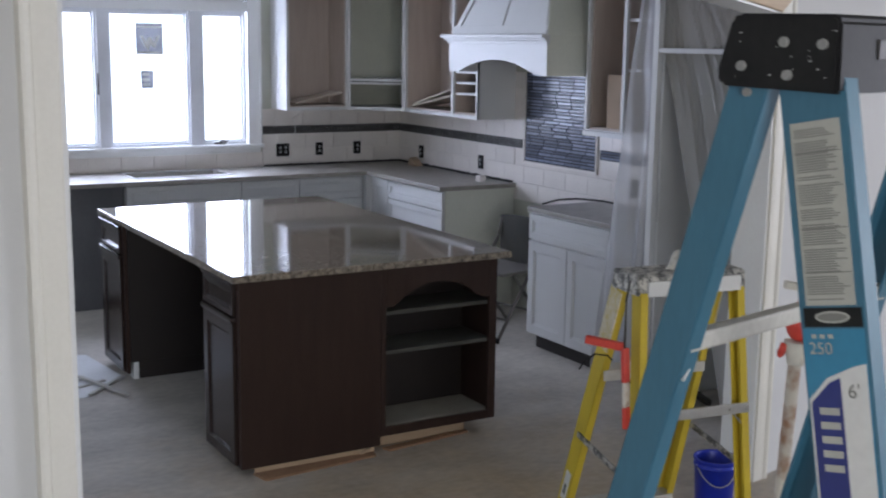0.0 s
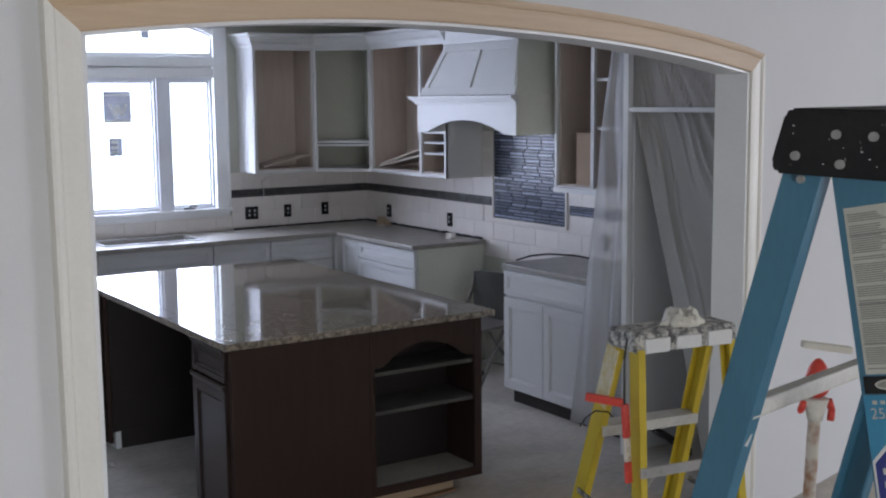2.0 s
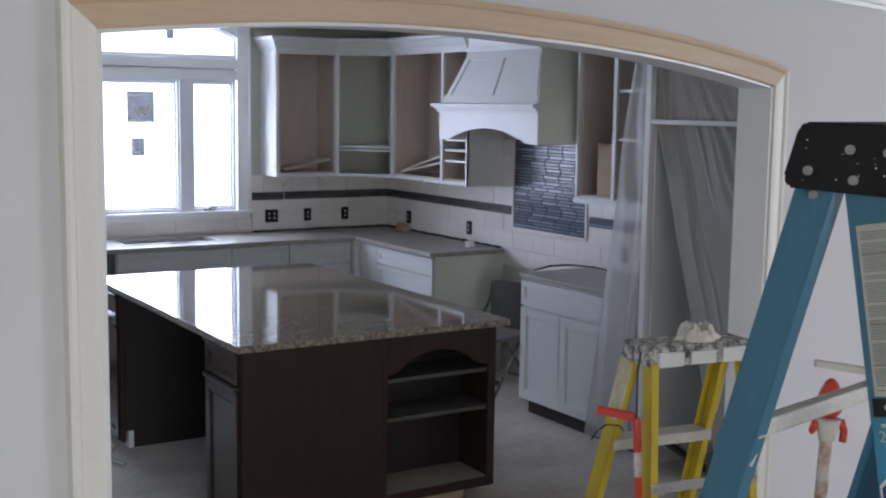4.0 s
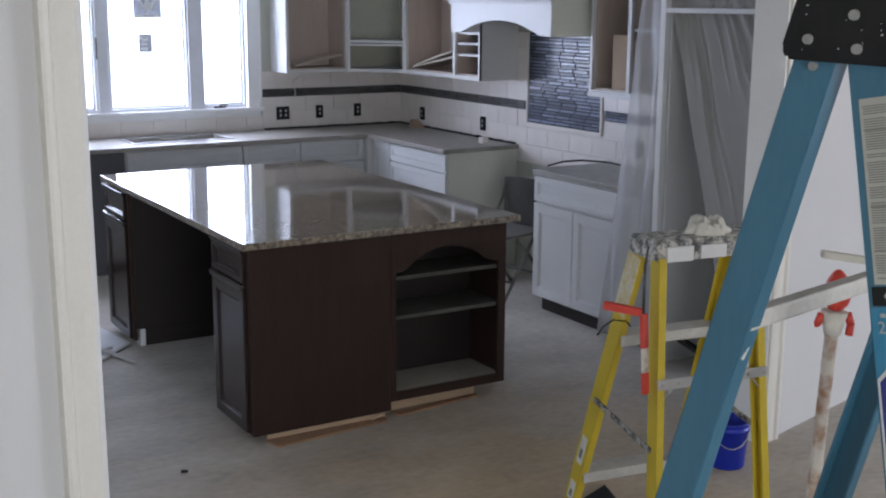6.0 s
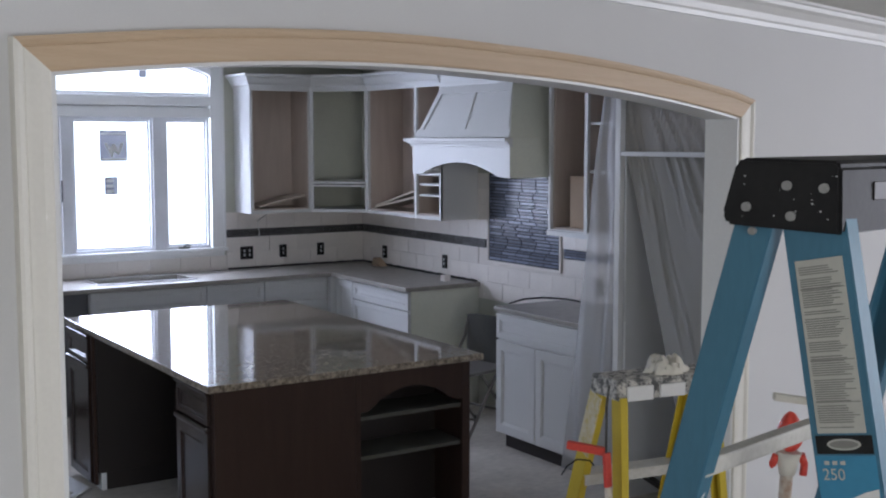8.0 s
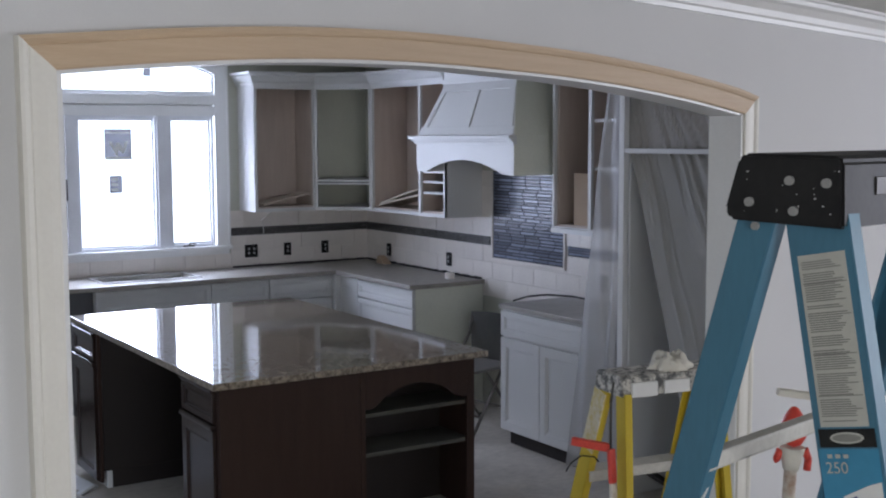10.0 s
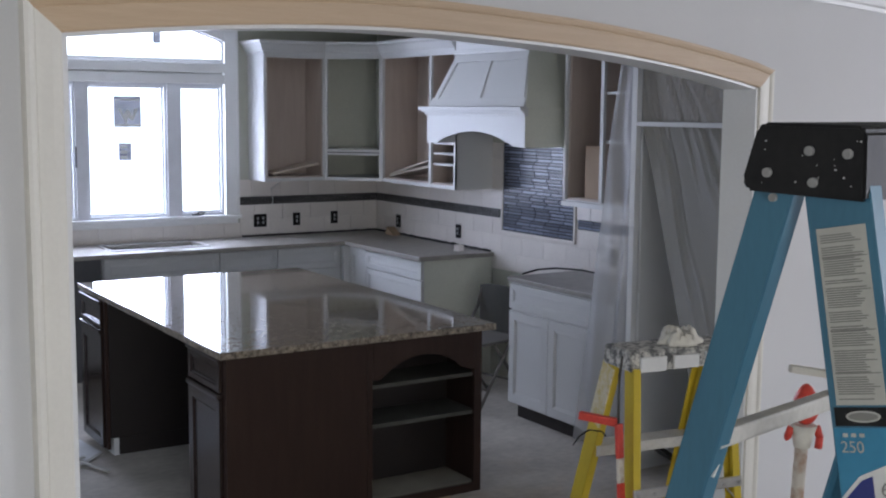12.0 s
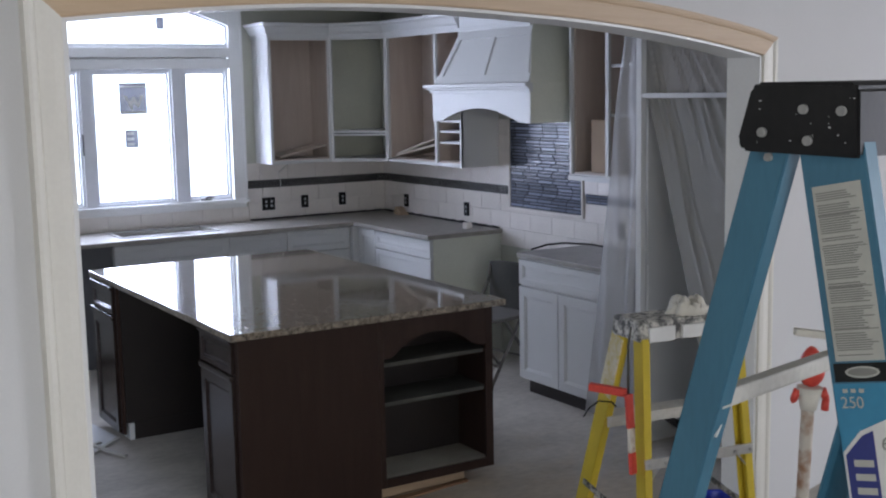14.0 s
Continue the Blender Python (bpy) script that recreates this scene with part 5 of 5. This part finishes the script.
for sx, x in ((-1, XL), (1, XR)):
    a, b = Vector((x + sx * 0.04, 0.43, 0.01)), Vector((x, 0.055, 1.138))
    p0, p1 = a.lerp(b, 0.80), a.lerp(b, 0.99)
    part("dried_paint", beam(bmesh.new(), p0 - Vector((sx * 0.0008, 0, 0)), p1 - Vector((sx * 0.0008, 0, 0)), 0.006, 0.071, up=(0, 1, 0), bevel=0.001), SPLAT_PALE, rails["front_rail", sx], "smeared white paint")
foot, head_end = Vector((XL - 0.04, 0.43, 0.01)), Vector((XL, 0.055, 1.138))
for k0, k1, paper, words in ((0.26, 0.36, WHITE, "white label with dark marks"), (0.12, 0.19, WHITE, "white label with dark marks"), (0.06, 0.10, NAVY, "small dark blue label")):
    p0, p1 = foot.lerp(head_end, k0) - Vector((0.0012, 0, 0)), foot.lerp(head_end, k1) - Vector((0.0012, 0, 0))
    lab = part("warning_label", beam(bmesh.new(), p0, p1, 0.002, 0.034, up=(0, 1, 0)), paper, rails["front_rail", -1], words)
    if paper is WHITE:
        part("dark_mark", beam(bmesh.new(), p0.lerp(p1, 0.2) - Vector((0.0012, 0, 0)), p0.lerp(p1, 0.55) - Vector((0.0012, 0, 0)), 0.0008, 0.018, up=(0, 1, 0)), INK, rails["front_rail", -1])
# rag on its cap: one crumpled cloth, heaped in two lumps
bm = bmesh.new()
RINGS, SEG = 30, 72
cloth = []
for j in range(1, RINGS + 1):
    q, row = j / RINGS, []
    for i in range(SEG):
        a = 2 * math.pi * i / SEG
        edge = 1 + 0.16 * math.sin(3 * a + 1) + 0.08 * math.sin(7 * a)
        x, y = 0.080 * q * edge * math.cos(a), 0.052 * q * edge * math.sin(a)
        n = noise.noise(Vector((x * 26, y * 26, 3)))
        ridge = 1 - abs(2 * noise.noise(Vector((x * 52 + 2.5 * n, y * 52, 9))))
        lumps = math.exp(-((x + 0.030) / 0.030) ** 2) + 0.9 * math.exp(-((x - 0.034) / 0.028) ** 2)
        z = (1 - q ** 4) ** 0.5 * (0.016 + 0.050 * lumps * (0.30 + 0.70 * ridge)) + 0.004 * (1 - q) * n
        row.append(bm.verts.new((x + 0.010 * n, y + 0.008 * ridge - 0.004, max(z, 0.001))))
    cloth.append(row)
tip = bm.verts.new((0, 0, 0.030))
for i in range(SEG):
    bm.faces.new((tip, cloth[0][i], cloth[0][(i + 1) % SEG])).smooth = True
for r0, r1 in zip(cloth, cloth[1:]):
    for i in range(SEG):
        bm.faces.new((r0[i], r1[i], r1[(i + 1) % SEG], r0[(i + 1) % SEG])).smooth = True
base = [bm.verts.new((v.co.x * 0.97, v.co.y * 0.97, 0)) for v in cloth[-1]]
for i in range(SEG):
    bm.faces.new((cloth[-1][i], base[i], base[(i + 1) % SEG], cloth[-1][(i + 1) % SEG]))
bm.faces.new(base)
bm.transform(YM @ Matrix.Translation((0.030, -0.02, 1.1965)))
tagged(finish("rag", bm, RAG), "crumpled cream cotton rag on the yellow ladder's cap", "rag")
# red roller frame hanging at the yellow ladder
rl = thing("roller_frame", "red plastic roller frame hung on the yellow ladder", "paint tool", tuple(YM @ Vector((-0.272, 0.010, 0.970))))
part("crossbar", beam(bmesh.new(), YM @ Vector((-0.332, 0.010, 0.982)), YM @ Vector((-0.242, -0.080, 0.970)), 0.024, 0.026, bevel=0.004), RED, rl)
bm = beam(bmesh.new(), YM @ Vector((-0.247, -0.092, 0.970)), YM @ Vector((-0.244, -0.100, 0.860)), 0.030, 0.014, bevel=0.004)
part("shank", bm, RED, rl)
part("handle", beam(bmesh.new(), YM @ Vector((-0.244, -0.100, 0.860)), YM @ Vector((-0.242, -0.105, 0.780)), 0.028, 0.013, bevel=0.004), POLE, rl, "paint stained grip")
part("grip_end", beam(bmesh.new(), YM @ Vector((-0.242, -0.105, 0.780)), YM @ Vector((-0.240, -0.110, 0.710)), 0.029, 0.014, bevel=0.004), RED, rl)
part("wire", tube(bmesh.new(), [YM @ Vector((-0.347, 0.020, 0.880)), YM @ Vector((-0.332, 0.010, 0.910)), YM @ Vector((-0.307, -0.010, 0.935)), YM @ Vector((-0.277, -0.040, 0.935)), YM @ Vector((-0.267, -0.050, 0.920))], 0.0025), BLACK, rl)
part("hanger", tube(bmesh.new(), [YM @ Vector((-0.246, -0.088, 0.970)), YM @ Vector((-0.246, -0.086, 1.120)), YM @ Vector((-0.232, -0.080, 1.185))], 0.004), CHAIR_BACK, rl, "dark wire hanger")

# ---- wall tiles, mosaic and floor boards, piece by piece ----
def cell(name, sx, sy, depth, material, bevel):
    bm = bmesh.new()
    a = [bm.verts.new(p) for p in ((-sx / 2, 0, -sy / 2), (sx / 2, 0, -sy / 2), (sx / 2, 0, sy / 2), (-sx / 2, 0, sy / 2))]
    c = [bm.verts.new((v.co.x, -depth + bevel, v.co.z)) for v in a]
    d = [bm.verts.new((v.co.x * (1 - 2 * bevel / sx), -depth, v.co.z * (1 - 2 * bevel / sy))) for v in a]
    for lo, hi in ((a, c), (c, d)):
        for i in range(4):
            bm.faces.new((lo[i], lo[(i + 1) % 4], hi[(i + 1) % 4], hi[i]))
    bm.faces.new(d)
    bmesh.ops.recalc_face_normals(bm, faces=bm.faces[:])
    me = bpy.data.meshes.new(name)
    bm.to_mesh(me)
    bm.free()
    me.materials.append(material)
    return me


CELLS = {}


def lay(name, parent, face_turn, origin, u0, u1, z0, z1, length, height, joint, depth, material, offset=0.5, skip=(), jitter=0.0, first=0.0):
    """Courses of pieces over a patch; u runs along the wall from u0 to u1."""
    rnd = random.Random(len(bpy.data.objects))
    row, z = 0, z0
    while z < z1 - 0.004:
        h = min(height, z1 - z)
        u = u0 - (row % 2) * offset * length - first - (rnd.uniform(0, length * 0.5) if jitter else 0)
        while u < u1 - 0.004:
            a, b = max(u, u0), min(u + length, u1)
            cu, cz = (a + b) / 2, z + h / 2
            if b - a > 0.012 and not any(s[0] < cu < s[1] and s[2] < cz < s[3] for s in skip):
                key = (name, material.name, round(b - a, 3), round(h, 3))
                if key not in CELLS:
                    CELLS[key] = cell(name, b - a - joint, h - joint, depth, material, 0.0012)
                ob = new(name, CELLS[key])
                ob.parent = parent
                ob.matrix_parent_inverse = parent.matrix_basis.inverted()
                if face_turn == "y":
                    ob.matrix_basis = pose(cu, origin - rnd.uniform(0, 0.0008), cz)
                else:
                    ob.matrix_basis = pose(origin - rnd.uniform(0, 0.0008), cu, cz, 0, 0, -90)
            u += length
        z += height
        row += 1


TB, TT = 0.932, 1.378
BZ0, BZ1 = 1.176, 1.240
sp = thing("wall_tiling_window", "cream wall tiles with a dark mosaic band, window side", "tiles", (-0.6, 0, 1.1), kind="structure")
part("grout_bed", box(bmesh.new(), (-1.262, -0.005, 0.919), (-0.003, -0.001, TT)), GROUT, sp)
part("grout_bed", box(bmesh.new(), (-3.4, -0.005, 0.919), (-1.262, -0.001, 1.034)), GROUT, sp)
part("band_bed", box(bmesh.new(), (-1.262, -0.0075, BZ0), (-0.008, -0.0052, BZ1)), DARK_GROUT, sp)
lay("tile", sp, "y", -0.005, -1.262, -0.008, 0.932, BZ0, 0.25, 0.122, 0.0025, 0.006, TILE)
lay("tile", sp, "y", -0.005, -1.16, -0.008, BZ1, TT, 0.25, 0.138, 0.0025, 0.006, TILE)
lay("tile", sp, "y", -0.005, -2.9, -1.264, 0.932, 1.034, 0.25, 0.102, 0.0025, 0.006, TILE)
lay("band_tile", sp, "y", -0.0075, -1.26, -0.012, BZ0 + 0.001, BZ1, 0.105, 0.021, 0.003, 0.004, BAND, jitter=1)
st2 = thing("wall_tiling_range", "cream wall tiles with a slate mosaic panel, range side", "tiles", (0, -1.8, 1.1), kind="structure")
part("grout_bed", box(bmesh.new(), (-0.005, -4.0, 0.80), (-0.001, -0.006, TT)), GROUT, st2)
part("grout_bed", box(bmesh.new(), (-0.005, -3.015, TT), (-0.001, -1.762, 1.72)), GROUT, st2)
PANEL = (-2.748, -1.895, 1.078, 1.72)
hole = [(PANEL[0] - 0.01, PANEL[1] + 0.01, PANEL[2] - 0.01, PANEL[3])]
lay("tile", st2, "x", -0.005, -3.9, -0.012, 0.932, BZ0, 0.25, 0.122, 0.0025, 0.006, TILE, skip=hole)
lay("tile", st2, "x", -0.005, -3.9, -2.755, BZ1, TT, 0.25, 0.138, 0.0025, 0.006, TILE)
lay("tile", st2, "x", -0.005, -1.888, -0.012, BZ1, TT, 0.25, 0.138, 0.0025, 0.006, TILE)
lay("tile", st2, "x", -0.005, -1.888, -1.764, TT, 1.72, 0.25, 0.114, 0.0025, 0.006, TILE)
lay("tile", st2, "x", -0.005, -3.012, -2.755, TT, 1.72, 0.25, 0.114, 0.0025, 0.006, TILE)
lay("tile", st2, "x", -0.005, -2.83, -1.80, 0.81, 0.932, 0.25, 0.122, 0.0025, 0.006, TILE)
part("band_bed", box(bmesh.new(), (-0.0075, -1.87, BZ0), (-0.0052, -0.008, BZ1)), DARK_GROUT, st2)
part("band_bed", box(bmesh.new(), (-0.0075, -3.9, BZ0), (-0.0052, -2.77, BZ1)), NAVY_GROUT, st2)
lay("band_tile", st2, "x", -0.0075, -1.868, -0.012, BZ0 + 0.001, BZ1, 0.105, 0.021, 0.003, 0.004, BAND, jitter=1)
for z, h in ((BZ0 + 0.003, 0.022), (BZ0 + 0.025, 0.016), (BZ0 + 0.041, 0.022)):
    lay("mosaic_tile", st2, "x", -0.0075, -3.6, -2.772, z, z + h, 0.14, h, 0.008, 0.004, MOSAIC, jitter=1)
part("mosaic_bed", box(bmesh.new(), (-0.010, PANEL[0], PANEL[2]), (-0.0052, PANEL[1], PANEL[3])), NAVY_GROUT, st2)
z, course = PANEL[2] + 0.020, 0
while z < PANEL[3] - 0.03:
    h = (0.026, 0.0195)[course % 2]
    lay("mosaic_tile", st2, "x", -0.010, PANEL[0] + 0.018, PANEL[1] - 0.018, z, z + h, 0.165, h, 0.0095, 0.005, MOSAIC, jitter=1)
    z, course = z + h, course + 1
bm = bmesh.new()
for lo, hi in (((PANEL[0] - 0.004, PANEL[2] - 0.004), (PANEL[1] + 0.004, PANEL[2] + 0.014)), ((PANEL[0] - 0.004, PANEL[2] + 0.014), (PANEL[0] + 0.014, PANEL[3])), ((PANEL[1] - 0.014, PANEL[2] + 0.014), (PANEL[1] + 0.004, PANEL[3]))):
    box(bm, (-0.020, lo[0], lo[1]), (-0.0052, hi[0], hi[1]), 0.003)
part("pencil_trim", bm, TILE, st2, "cream pencil border round the mosaic")
